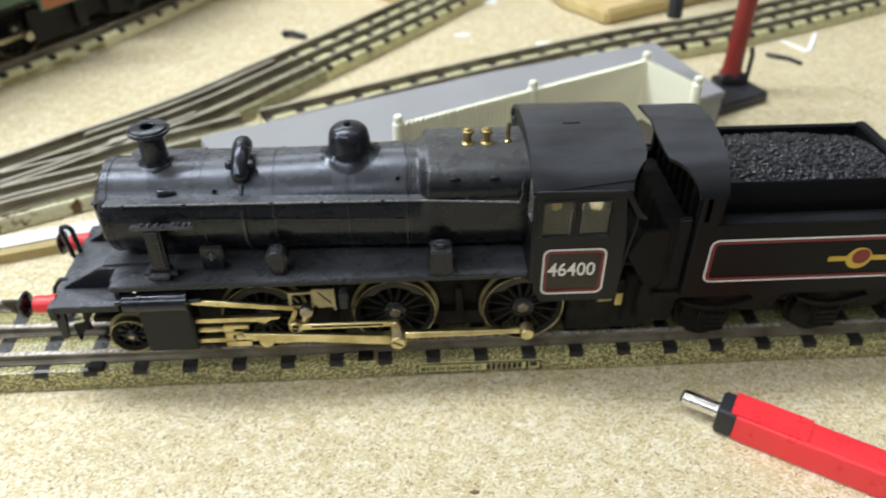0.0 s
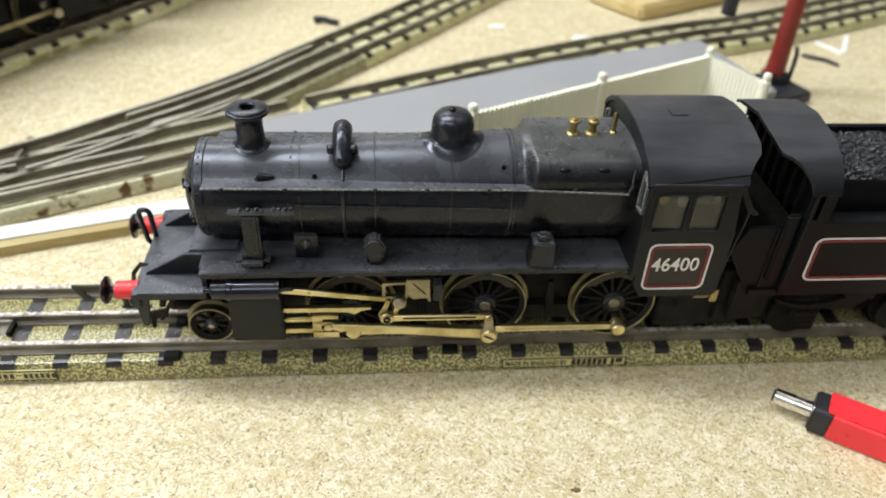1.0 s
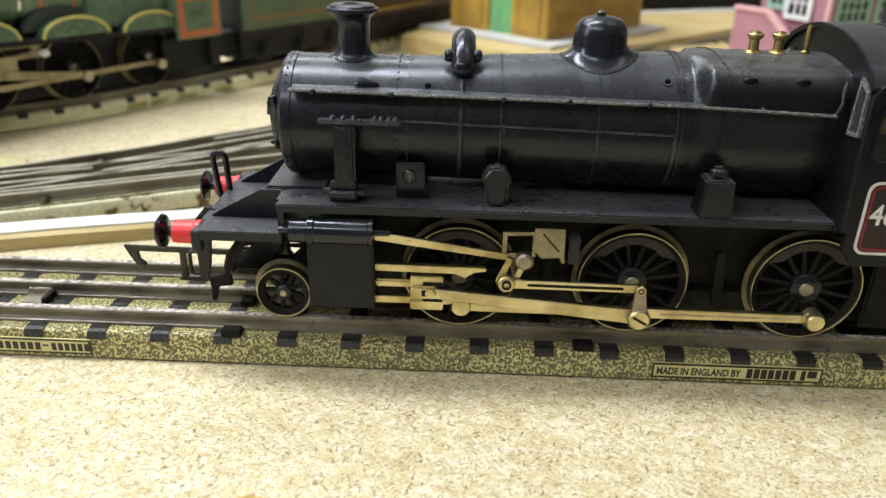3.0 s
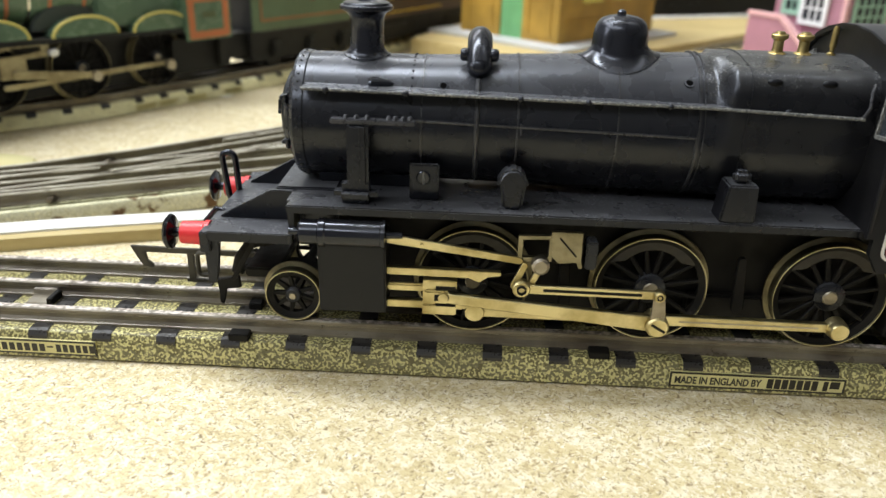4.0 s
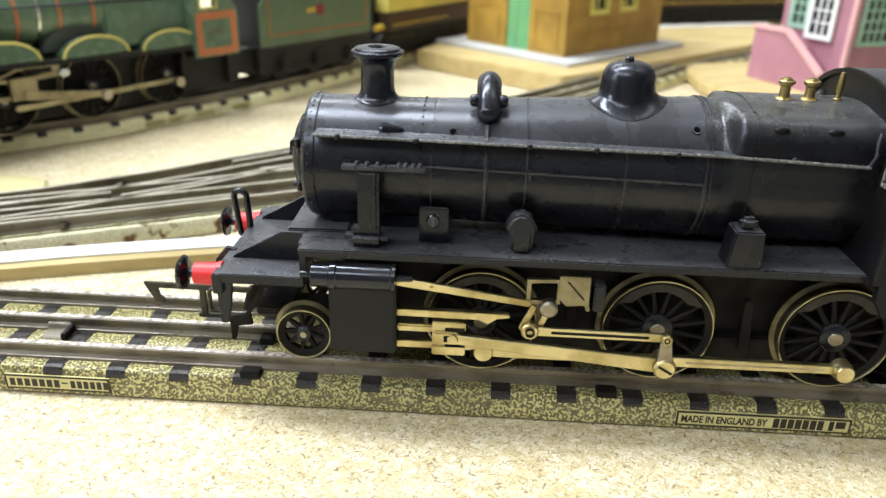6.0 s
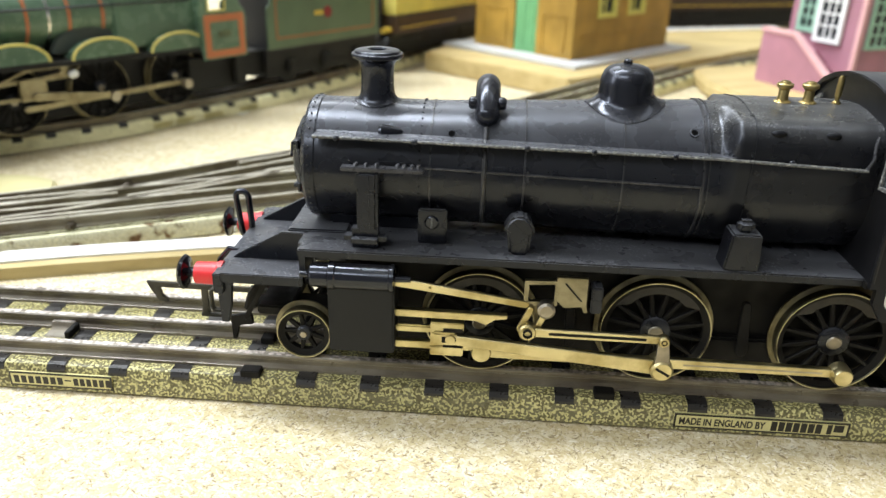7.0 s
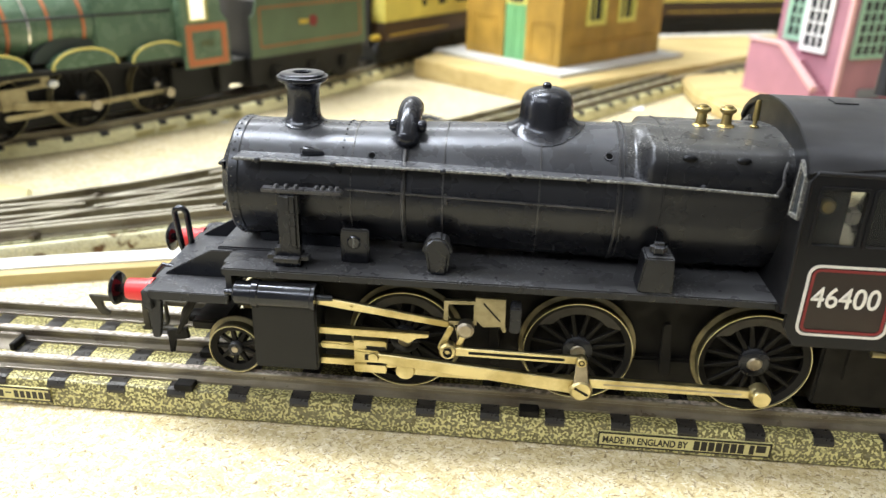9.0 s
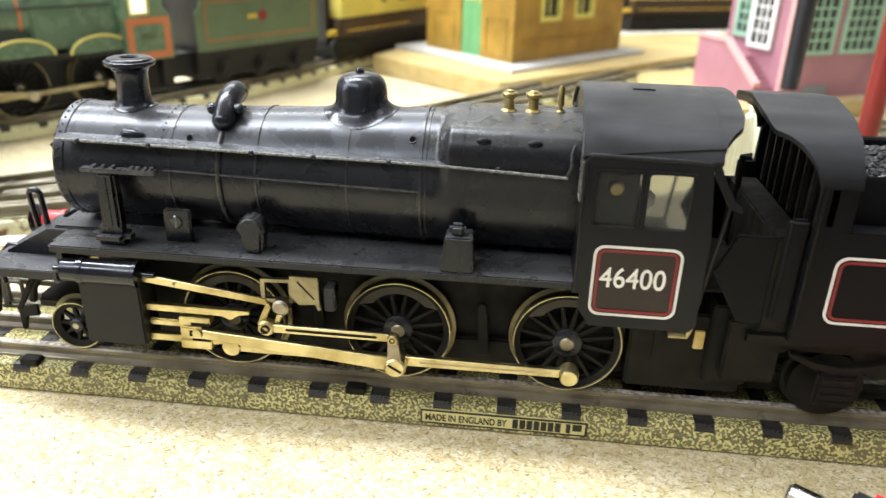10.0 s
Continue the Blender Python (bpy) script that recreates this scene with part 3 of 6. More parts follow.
def boiler_radius(x):
    return 9.95 if x < 21 else 9.95 + (x - 21) * 0.95 / 42


def crown_rise(x):
    """The boiler's top climbs a little towards the firebox; its sides and belly do not."""
    return 1 + max(0.0, min(x, 64.0) - 21) * 0.0019


def climb(bm):
    for v in bm.verts:
        if v.co.z > ZC:
            v.co.z = ZC + (v.co.z - ZC) * crown_rise(v.co.x)
    return bm


def on_boiler(x, y, out=0.0):
    r = boiler_radius(x) + out
    return ZC + math.sqrt(max(r * r - y * y, 0.01)) * crown_rise(x)


def driver_wheel(name, parent, x, y, z, r, spokes, side, hub, label="", tyre=TYRE, weight=False):
    """side -1: the face looks to the camera's side of the track."""
    holder = part(name, lathe([(r - 0.30, 0.30), (r - 0.25, 0.12), (r - 0.10, 0.10), (r, 0.30), (r, 0.55), (r - 0.30, 0.55), (r - 0.30, 0.30)], (x, y, z), "y", 56), tyre, parent, label)
    part("tread", lathe([(r - 0.04, 0.5), (r - 0.04, 2.0), (r + 0.2, 2.15), (r + 0.68, 2.3), (r + 0.74, 2.5), (r + 0.65, 2.7), (r - 0.9, 2.7), (r - 0.9, 2.2), (r - 0.33, 2.0), (r - 0.33, 0.5), (r - 0.04, 0.5)], (x, y, z), "y", 56), TREAD, holder, "dull dark brown wheel tread")
    bm = lathe([(r - 1.3, 0.85), (r - 0.27, 0.42), (r - 0.27, 1.9), (r - 1.3, 1.9), (r - 1.3, 0.85)], (x, y, z), "y", 48)
    for k in range(spokes):
        a = 2 * math.pi * (k + 0.5) / spokes
        bm = bar((x + hub * 0.8 * math.cos(a), z + hub * 0.8 * math.sin(a)), (x + (r - 1.0) * math.cos(a), z + (r - 1.0) * math.sin(a)), 0.85, y + 0.95, y + 1.7, 0.55, 0.1, bm)
    part("spokes", bm, FRAME_BLACK, holder)
    if weight:
        crescent = arc(x, z, r - 0.5, 28, 152, 16) + arc(x, z + 1.0, r - 3.4, 140, 40, 12)
        part("balance_weight", prism(crescent, "y", y + 0.75, y + 1.8, 0.1), BALANCE, holder, "dark brown crescent balance weight")
    part("hub", lathe([(0.01, 0.1), (hub * 0.85, 0.1), (hub, 0.3), (hub, 1.9), (0.01, 1.9)], (x, y, z), "y", 28), BLACK, holder)
    part("axle_end", lathe([(0.01, -0.12), (hub * 0.42, -0.12), (hub * 0.5, 0.05), (hub * 0.5, 0.5), (0.01, 0.5)], (x, y, z), "y", 20), CRANK, holder, "worn brass axle end")
    if side > 0:
        for ob in (holder, *holder.children_recursive):
            ob.data.transform(Matrix.Translation((0, 2 * y * MM, 0)) @ Matrix.Diagonal((1, -1, 1, 1)))
            ob.data.flip_normals()
    return holder


TREAD = make_metal("dull_tread_metal", (0.26, 0.23, 0.14), (0.10, 0.085, 0.05), 0.42)
BALANCE = make_metal("brown_balance_weight", (0.022, 0.018, 0.012), (0.012, 0.010, 0.007), 0.5, 300, 0.0)
DRIVERS = (30.2, 59.3, 88.2)
for x in DRIVERS:
    driver_wheel("driving_wheel", loco, x, -10.9, 9.75, 9.2, 16, -1, 2.5, weight=True)
    driver_wheel("driving_wheel", loco, x, 10.9, 9.75, 9.2, 16, 1, 2.5, weight=True)
for y, s in ((-10.7, -1), (10.7, 1)):
    driver_wheel("pony_wheel", loco, 0.0, y, 5.4, 4.75, 9, s, 1.3)
part("axle", tube([(0, -10, 5.4), (0, 10, 5.4)], 0.9), FRAME_BLACK, loco)
for x in DRIVERS:
    part("axle", tube([(x, -10, 9.75), (x, 10, 9.75)], 1.3), FRAME_BLACK, loco)

# frames and under-gear
# Added block and deepened frame stand in for shade under the engine.
part("ashpan", box(98.2, 117, -11.2, 11.2, 3.0, 17.5, 0.4), FRAME_BLACK, loco)
part("main_frame", box(4, 112, -6.8, 6.8, 2.7, 23, 0.3), FRAME_BLACK, loco)
part("motor_cover", box(66, 84, -8.2, 8.2, 3.2, 8, 0.4), FRAME_BLACK, loco)
part("pony_truck", box(-7, 8, -2.6, 2.6, 4.6, 6.6, 0.3, box(-9, -3, -7, 7, 6.8, 8.6, 0.3)), FRAME_BLACK, loco)
for x in (45.0, 73.6):
    part("brake_hanger", bar((x, 15), (x + 0.6, 6.5), 1.4, -9.9, -8.9, 1.9), FRAME_BLACK, loco)

# boiler
prof = [(0.01, -0.9), (4.0, -0.8), (7.2, -0.1), (8.1, 0.6), (9.2, 0.7), (9.7, 0.9), (10.1, 1.4), (10.1, 2.8), (9.95, 3.0), (9.95, 21.0)]
prof += [(boiler_radius(x), x) for x in range(25, 64, 4)] + [(10.88, 69.0)]
part("boiler", climb(lathe(prof, (0, 0, ZC), "x", 72)), BLACK, loco, "satin black moulded boiler and smokebox with dust and painted top sheen")
for x, w, h in ((21.2, 0.16, 0.13), (29.7, 0.16, 0.12), (35.9, 0.18, 0.16), (50.9, 0.17, 0.15), (62.8, 0.24, 0.20), (63.6, 0.12, 0.12)):
    r = boiler_radius(x)
    part("boiler_band", climb(lathe([(r - 0.3, x - w), (r + h, x - w * 0.7), (r + h, x + w * 0.7), (r - 0.3, x + w)], (0, 0, ZC), "x", 72)), BAND_GREY, loco)
rivets = None
for x in (2.0, 19.6):
    for k in range(44):
        a = 2 * math.pi * k / 44
        r = 10.12 if x < 3 else 9.97
        rivets = ellipsoid((x, r * math.cos(a), ZC + r * math.sin(a)), 0.2, 0.2, 0.2, rivets, 6)
tagged(part("rivets", rivets, BLACK_GLOSS, loco), kind="stuff")
# smokebox door
part("smokebox_door", lathe([(0.01, -2.4), (2.5, -2.2), (5.0, -1.5), (6.8, -0.6), (7.3, 0.1), (7.3, 0.6)], (0, 0, ZC), "x", 40), BLACK, loco)
dart = tube([(-2.2, 0, ZC), (-3.2, 0, ZC)], 0.5, 10)
dart = bar((-2.9, ZC + 1.8), (-2.9, ZC), 0.45, -0.3, 0.3, 0.6, 0.1, dart)
part("door_handle", dart, BLACK, loco)
for z in (ZC + 3.6, ZC - 3.6):
    part("door_hinge", box(-1.5, -0.2, -6.0, -2.0, z - 0.3, z + 0.3, 0.15, tube([(-0.3, -6.6, z - 0.7), (-0.3, -6.6, z + 0.7)], 0.35)), BLACK, loco)

# chimney, top feed, dome
def stack(cx, wall, foot, rise):
    """A turned upper part whose skirt flows out onto the round boiler."""
    bm = bmesh.new()
    n = 56
    r0, h0 = wall[0]
    rings = []
    for k in range(9):
        t = 1 - k / 8
        r = r0 + (foot - r0) * t
        ring = []
        for i in range(n):
            a = 2 * math.pi * i / n
            x, y = cx + r * math.cos(a), r * math.sin(a)
            low = on_boiler(x, y, 0.12)
            ring.append(bm.verts.new((x, y, low + rise * (1 - t) ** 2.2 if k < 8 else max(h0, low + rise))))
        rings.append(ring)
    for r, h in wall[1:]:
        rings.append([bm.verts.new((cx + r * math.cos(2 * math.pi * i / n), r * math.sin(2 * math.pi * i / n), h)) for i in range(n)])
    for one, two in zip(rings, rings[1:]):
        for i in range(n):
            j = (i + 1) % n
            bm.faces.new((one[i], one[j], two[j], two[i]))
    bm.faces.new(rings[-1])
    return bm


part("chimney", stack(11.75, [(2.74, 45.6), (2.66, 46.6), (2.64, 48.2), (2.68, 49.6), (2.9, 50.3), (3.3, 50.75), (3.9, 51.0), (4.15, 51.2), (4.2, 51.5), (4.1, 51.75), (3.75, 51.85), (3.6, 52.15), (3.2, 52.3), (1.6, 52.35), (1.4, 52.1), (1.3, 48.5), (0.05, 48.4)], 3.75, 0.9), SATIN_BLACK, loco, "straight black chimney with a wide moulded rim")
arch_ = [(29.7, -8.4 * math.cos(radians(a)), 34.4 + 12.7 * math.sin(radians(a))) for a in range(48, 97, 6)]
feed = tube(arch_, 1.95, 24)
for p in (arch_[0], arch_[-1]):
    feed = ellipsoid(p, 1.95, 1.9, 1.9, feed, 20)
feed = box(28.0, 31.4, -6.9, 1.5, 42.2, 46.2, 1.2, feed, 4)
for x in (27.5, 31.9):
    feed = lathe([(0.01, -0.75), (0.7, -0.75), (1.0, -0.4), (1.0, 0.4), (0.7, 0.75), (0.01, 0.75)], (x, -4.4, 45.4), "x", 16, feed)
part("top_feed", feed, SATIN_BLACK, loco, angle=50)
pipe = [(29.7, -math.cos(radians(a)) * 10.35, ZC + math.sin(radians(a)) * 10.35) for a in range(48, -50, -8)]
part("feed_pipe", tube(pipe, 0.42, 8), BAND_GREY, loco)
part("dome", stack(51.5, [(4.4, 46.2), (4.3, 47.3), (4.22, 48.6), (4.05, 49.6), (3.7, 50.4), (3.1, 51.0), (2.2, 51.35), (1.1, 51.55), (0.05, 51.6)], 6.3, 1.0), SATIN_BLACK, loco, "polished black dome with a flared skirt")
part("dome_knob", lathe([(0.7, 51.5), (0.7, 52.0), (0.4, 52.3), (0.01, 52.35)], (51.3, 0, 0), "z", 16), BLACK_GLOSS, loco)
part("lamp_lug", lathe([(0.01, 12.9), (0.7, 13.0), (1.0, 13.5), (0.9, 14.6), (0.45, 16.4), (0.01, 16.9)], (0, -7.7, 41.2), "x", 20), BLACK_GLOSS, loco)
for x in (24.4, 61.2):
    y, z = -7.5, on_boiler(x, 7.5)
    n = Vector((0, y, z - ZC)).normalized()
    c = Vector((x, y, z))
    bm = lathe([(0.45, -0.3), (0.45, 0.1), (0.72, 0.12), (0.78, 0.02), (0.78, -0.3)], (0, 0, 0), "z", 18)
    bmesh.ops.transform(bm, matrix=Matrix.Translation(c) @ n.to_track_quat("Z", "Y").to_matrix().to_4x4(), verts=bm.verts)
    hole = part("handrail_hole", bm, BLACK, loco)
    # Black disc near the rim paints the shade of a deep hole.
    dark = lathe([(0.01, 0.11), (0.52, 0.11), (0.5, -0.2)], (0, 0, 0), "z", 14)
    bmesh.ops.transform(dark, matrix=Matrix.Translation(c) @ n.to_track_quat("Z", "Y").to_matrix().to_4x4(), verts=dark.verts)
    part("hole_bottom", dark, INK_BLACK, hole)

# handrail ledges and the lower conduit
for s in (-1, 1):
    rail = prism([(3.2, 40.95), (64.3, 40.3), (85.6, 39.75), (85.6, 39.25), (64.3, 39.8), (3.2, 40.45)], "y", s * 7.5, s * 11.2, 0.12)
    part("handrail", rail, BLACK, loco, "moulded handrail worn grey along its edge")
    part("handrail_edge", tube([(3.2, s * 11.1, 40.75), (64.3, s * 11.3, 40.05), (85.6, s * 12.3, 39.5)], 0.25, 8), RAIL_WORN, loco)
    part("rail_end_pipe", tube([(85.4, s * 12.2, 39.6), (86.0, s * 12.3, 41.2), (85.9, s * 12.0, 43.2), (86.3, s * 11.4, 44.4)], 0.25, 8), BAND_GREY, loco)
    for x in (7, 19, 36, 46, 58, 75):
        part("rail_knob", ellipsoid((x, s * 11.2, 40.7 - (x - 3) * 0.0115), 0.55, 0.5, 0.5, None, 10), BLACK, loco)
    part("conduit", tube([(20.5, s * 10.12, 36.2), (62.5, s * 10.92, 35.4), (62.6, s * 10.85, 33.0)], 0.22, 8), BAND_GREY, loco)
    for x in (36.4, 59.4):
        part("conduit_stud", tube([(x, s * 10.3, 36.7 - (x - 20) * 0.019), (x + 0.1, s * 10.5, 35.0 - (x - 20) * 0.019)], 0.2, 6), BAND_GREY, loco)

# firebox: round like the boiler below the handrail, square-shouldered above
def firebox_outline(crown=46.6):
    half = arc(0, ZC, 11.1, 262, 180, 14)[:-1] + [(-11.15, ZC + 2.5), (-11.25, 38.5), (-11.25, 41.6)]
    half += arc(-7.0, 41.6, 4.25, 172, 108, 8) + [(-5.5, crown - 0.55), (-2.8, crown - 0.12), (0, crown)]
    fine = [half[0]]
    for (ya, za), (yb, zb) in zip(half, half[1:]):
        n = max(1, round(math.hypot(yb - ya, zb - za) / 0.5))
        fine += [(ya + (yb - ya) * k / n, za + (zb - za) * k / n) for k in range(1, n + 1)]
    return fine + [(-y, z) for y, z in reversed(fine[:-1])]


def loft(sections, bm=None):
    """Skins a row of (x, outline) sections and closes both ends."""
    own = bmesh.new()
    rings = [[own.verts.new((x, y, z)) for y, z in pts] for x, pts in sections]
    n = len(rings[0])
    for one, two in zip(rings, rings[1:]):
        for i in range(n):
            own.faces.new((one[i], one[(i + 1) % n], two[(i + 1) % n], two[i]))
    own.faces.new(rings[0])
    own.faces.new(rings[-1])
    return merge(bm, own)


def ease(v):
    v = min(1.0, max(0.0, v))
    return v * v * (3 - 2 * v)


def boiler_to_firebox(x):
    """From the round boiler to the firebox: one upright step all round, rounded over."""
    out = []
    t = ease((x - 65.0) / 2.6)
    for y, z in firebox_outline():
        d = math.hypot(y, z - ZC)
        up = crown_rise(x) if z > ZC else 1.0
        ya, za = y / d * 10.85, (z - ZC) / d * 10.85 * up
        out.append((ya + (y - ya) * t, ZC + za + (z - ZC - za) * t))
    return out


shoulder = [(64.0 + 4.4 * k / 24, boiler_to_firebox(64.0 + 4.4 * k / 24)) for k in range(25)]
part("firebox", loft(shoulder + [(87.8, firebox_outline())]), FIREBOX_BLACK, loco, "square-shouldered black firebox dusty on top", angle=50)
band = [(y * 1.012, ZC + (z - ZC) * 1.012) for y, z in firebox_outline()]
part("firebox_band", loft([(69.35, band), (69.6, band)]), FIREBOX_BLACK, loco)
for x in (72.6, 80.4):
    part("washout_plug", ellipsoid((x, -10.45, 44.0), 1.15, 0.6, 0.6), SHADED_BLACK, loco)
for x in (75.9, 79.8):
    part("safety_valve", lathe([(1.35, 46.0), (1.35, 46.6), (1.2, 46.75), (0.88, 46.9), (0.78, 47.4), (0.78, 48.5), (1.05, 48.75), (1.25, 48.95), (1.28, 49.35), (1.15, 49.5), (0.8, 49.55), (0.72, 49.8), (0.4, 49.9), (0.01, 49.92)], (x, 0, 0), "z", 24), BRASS, loco, "turned brass safety valve")
part("whistle", lathe([(0.7, 46.0), (0.7, 46.8), (0.35, 47.0), (0.35, 47.6), (0.5, 47.8), (0.45, 50.4), (0.3, 50.9), (0.01, 51.0)], (84.2, 0, 0), "z", 14), BRASS, loco, "slim brass whistle")

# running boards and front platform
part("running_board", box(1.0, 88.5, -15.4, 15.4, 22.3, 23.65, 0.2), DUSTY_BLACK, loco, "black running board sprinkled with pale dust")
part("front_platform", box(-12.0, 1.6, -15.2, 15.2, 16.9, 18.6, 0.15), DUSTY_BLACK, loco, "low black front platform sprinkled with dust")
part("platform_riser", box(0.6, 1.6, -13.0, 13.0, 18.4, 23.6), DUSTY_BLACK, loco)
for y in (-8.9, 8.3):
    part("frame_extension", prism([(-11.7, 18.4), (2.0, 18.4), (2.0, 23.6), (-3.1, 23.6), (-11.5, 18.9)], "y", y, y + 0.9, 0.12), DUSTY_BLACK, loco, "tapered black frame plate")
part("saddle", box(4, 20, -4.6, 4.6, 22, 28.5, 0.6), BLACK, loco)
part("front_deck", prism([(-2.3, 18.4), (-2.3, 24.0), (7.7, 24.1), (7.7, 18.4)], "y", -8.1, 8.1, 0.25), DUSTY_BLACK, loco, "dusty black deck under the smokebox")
beam = box(-13.2, -11.6, -15.2, 15.2, 14.9, 18.4, 0.15)
part("buffer_beam", beam, BLACK, loco)
for s in (-1, 1):
    b = part("buffer", lathe([(0.01, -12.6), (2.15, -12.6), (2.15, -13.4), (1.95, -13.6), (1.85, -17.2), (0.01, -17.2)], (0, s * 11.3, 16.6), "x", 24), RED, loco, "red painted buffer shank")
    part("buffer_head", lathe([(0.01, -17.0), (0.9, -17.0), (0.8, -18.5), (2.7, -18.9), (2.95, -19.3), (2.4, -19.8), (0.01, -20.0)], (0, s * 11.3, 16.6), "x", 28), BLACK_GLOSS, b, "black buffer head")
hook = prism([(-32.0, 8.6), (-31.2, 6.8), (-30.0, 4.7), (-28.3, 4.4), (-28.1, 5.0), (-29.2, 5.9), (-29.4, 7.5), (-9.0, 7.3), (-9.0, 8.3), (-22.0, 8.5)], "y", -0.35, 0.35, 0.1)
hook = box(-21.7, -20.5, -0.35, 0.35, 1.8, 7.6, 0.1, hook)
hook = box(-22.2, -15.6, -0.3, 0.3, 1.8, 2.5, 0.1, hook)
part("coupling_hook", hook, HOOK, loco, "dull steel coupling hook plate")
loop = [(-18.0 + x, -1.0, 6.0 + z) for x, z in rounded(-1.5, 1.5, -2.2, 2.2, 0.8, 4)]
part("coupling_loop", tube(loop, 0.42, 8, closed=True), HOOK, loco)
for s in (-1, 1):
    part("coupling_stay", tube([(-4.0, s * 6.5, 13.6), (-8.4, s * 6.5, 12.6), (-10.2, s * 6.2, 10.0), (-11.0, s * 5.8, 7.4)], 0.75, 8), FRAME_BLACK, loco)
    part("guard_iron", prism([(-14.4, 5.6), (-10.5, 6.4), (-10.2, 4.2), (-12.8, 3.8), (-13.5, 0.9), (-14.2, 1.0), (-14.2, 3.6)], "y", *sorted((s * 5.4, s * 6.2)), 0.12), FRAME_BLACK, loco)
    part("beam_bracket", prism([(-12.9, 17.2), (-10.2, 17.2), (-10.8, 12.0), (-11.4, 9.2), (-12.6, 9.2)], "y", *sorted((s * 13.4, s * 14.4)), 0.12), BLACK, loco)
    part("guard_strut", bar((-5.6, 15.6), (-9.4, 8.8), 0.9, *sorted((s * 11.2, s * 12.0)), 0.8, 0.1), FRAME_BLACK, loco)
part("coupling_arm", box(-12, -4, -2.2, 2.2, 5.4, 6.8, 0.2), FRAME_BLACK, loco)
loop = [(-13.9 - 0.07 * (z - 21.0) + x * (0.75 + 0.02 * (z - 17.0)), 5.0, z) for x, z in rounded(-1.3, 1.3, 16.4, 25.3, 1.25, 8)]
part("vacuum_pipe", tube(loop, 0.58, 12, closed=True), BLACK_GLOSS, loco, "black vacuum brake pipe bent in a narrow loop")
part("heating_pipe", tube([(-12.0, -5.2, 18.2), (-13.5, -5.4, 18.6), (-15.2, -5.8, 16.6), (-15.8, -6.2, 13.4), (-15.2, -6.4, 11.0)], 0.5, 10), BLACK_GLOSS, loco)

# fittings on the running board
for s in (-1, 1):
    y0, y1 = sorted((s * 10.6, s * 14.8))
    part("pillar_base", box(8.2, 14.9, y0, y1, 23.6, 26.9, 1.3, None, 4), BLACK, loco)
    part("pillar", box(10.3, 13.6, y0 + 1.0, y1 - 0.8, 26.4, 36.3, 0.5, box(11.4, 12.5, y0 + 0.85, y1 - 0.65, 27.0, 35.9, 0.2)), BLACK, loco)
    rack = box(7.9, 20.6, y0 + 1.2, y1 - 1.3, 36.2, 36.9, 0.15)
    for x in (10.2, 11.8, 13.4, 16.6, 17.6, 18.8, 19.8):
        rack = ellipsoid((x, (y0 + y1) / 2, 37.0), 0.45, 0.6, 0.55, rack, 8)
    part("lubricator_rack", rack, BAND_GREY, loco)
    part("frame_plate", box(19.6, 24.2, min(s * 9.6, s * 10.7), max(s * 9.6, s * 10.7), 23.6, 29.5, 0.25), BLACK, loco)
    if s < 0:
        screw = lathe([(0.01, -11.0), (0.9, -11.0), (1.15, -10.8), (1.15, -10.5)], (21.8, 0, 27.4), "y", 20)
        part("screw_head", screw, BLACK_GLOSS, loco)
        part("screw_slot", box(21.65, 21.95, -11.03, -10.9, 26.5, 28.3), RAIL_WORN, loco)
    part("sandbox", prism([(34.2, 23.6), (37.2, 23.6), (37.6, 27.4), (37.2, 29.0), (36.4, 29.9), (34.9, 29.9), (34.1, 29.0), (33.7, 27.4)], "y", min(s * 10.4, s * 13.6), max(s * 10.4, s * 13.6), 0.5, None, 3), BLACK, loco)
    part("sandbox_lid", prism([(33.2, 27.3), (38.0, 27.3), (37.9, 28.3), (37.2, 29.5), (36.4, 30.2), (34.9, 30.2), (34.0, 29.5), (33.3, 28.3)], "y", min(s * 10.6, s * 13.8), max(s * 10.6, s * 13.8), 0.4, None, 3), BLACK, loco)
    part("mechanical_box", prism([(66.7, 23.6), (72.1, 23.6), (71.7, 29.6), (67.4, 29.6)], "y", min(s * 10.5, s * 15.0), max(s * 10.5, s * 15.0), 0.25), BLACK, loco)
    part("box_knob", box(68.0, 70.6, min(s * 12.6, s * 14.5), max(s * 12.6, s * 14.5), 29.6, 31.6, 0.6, None, 3), BLACK, loco)

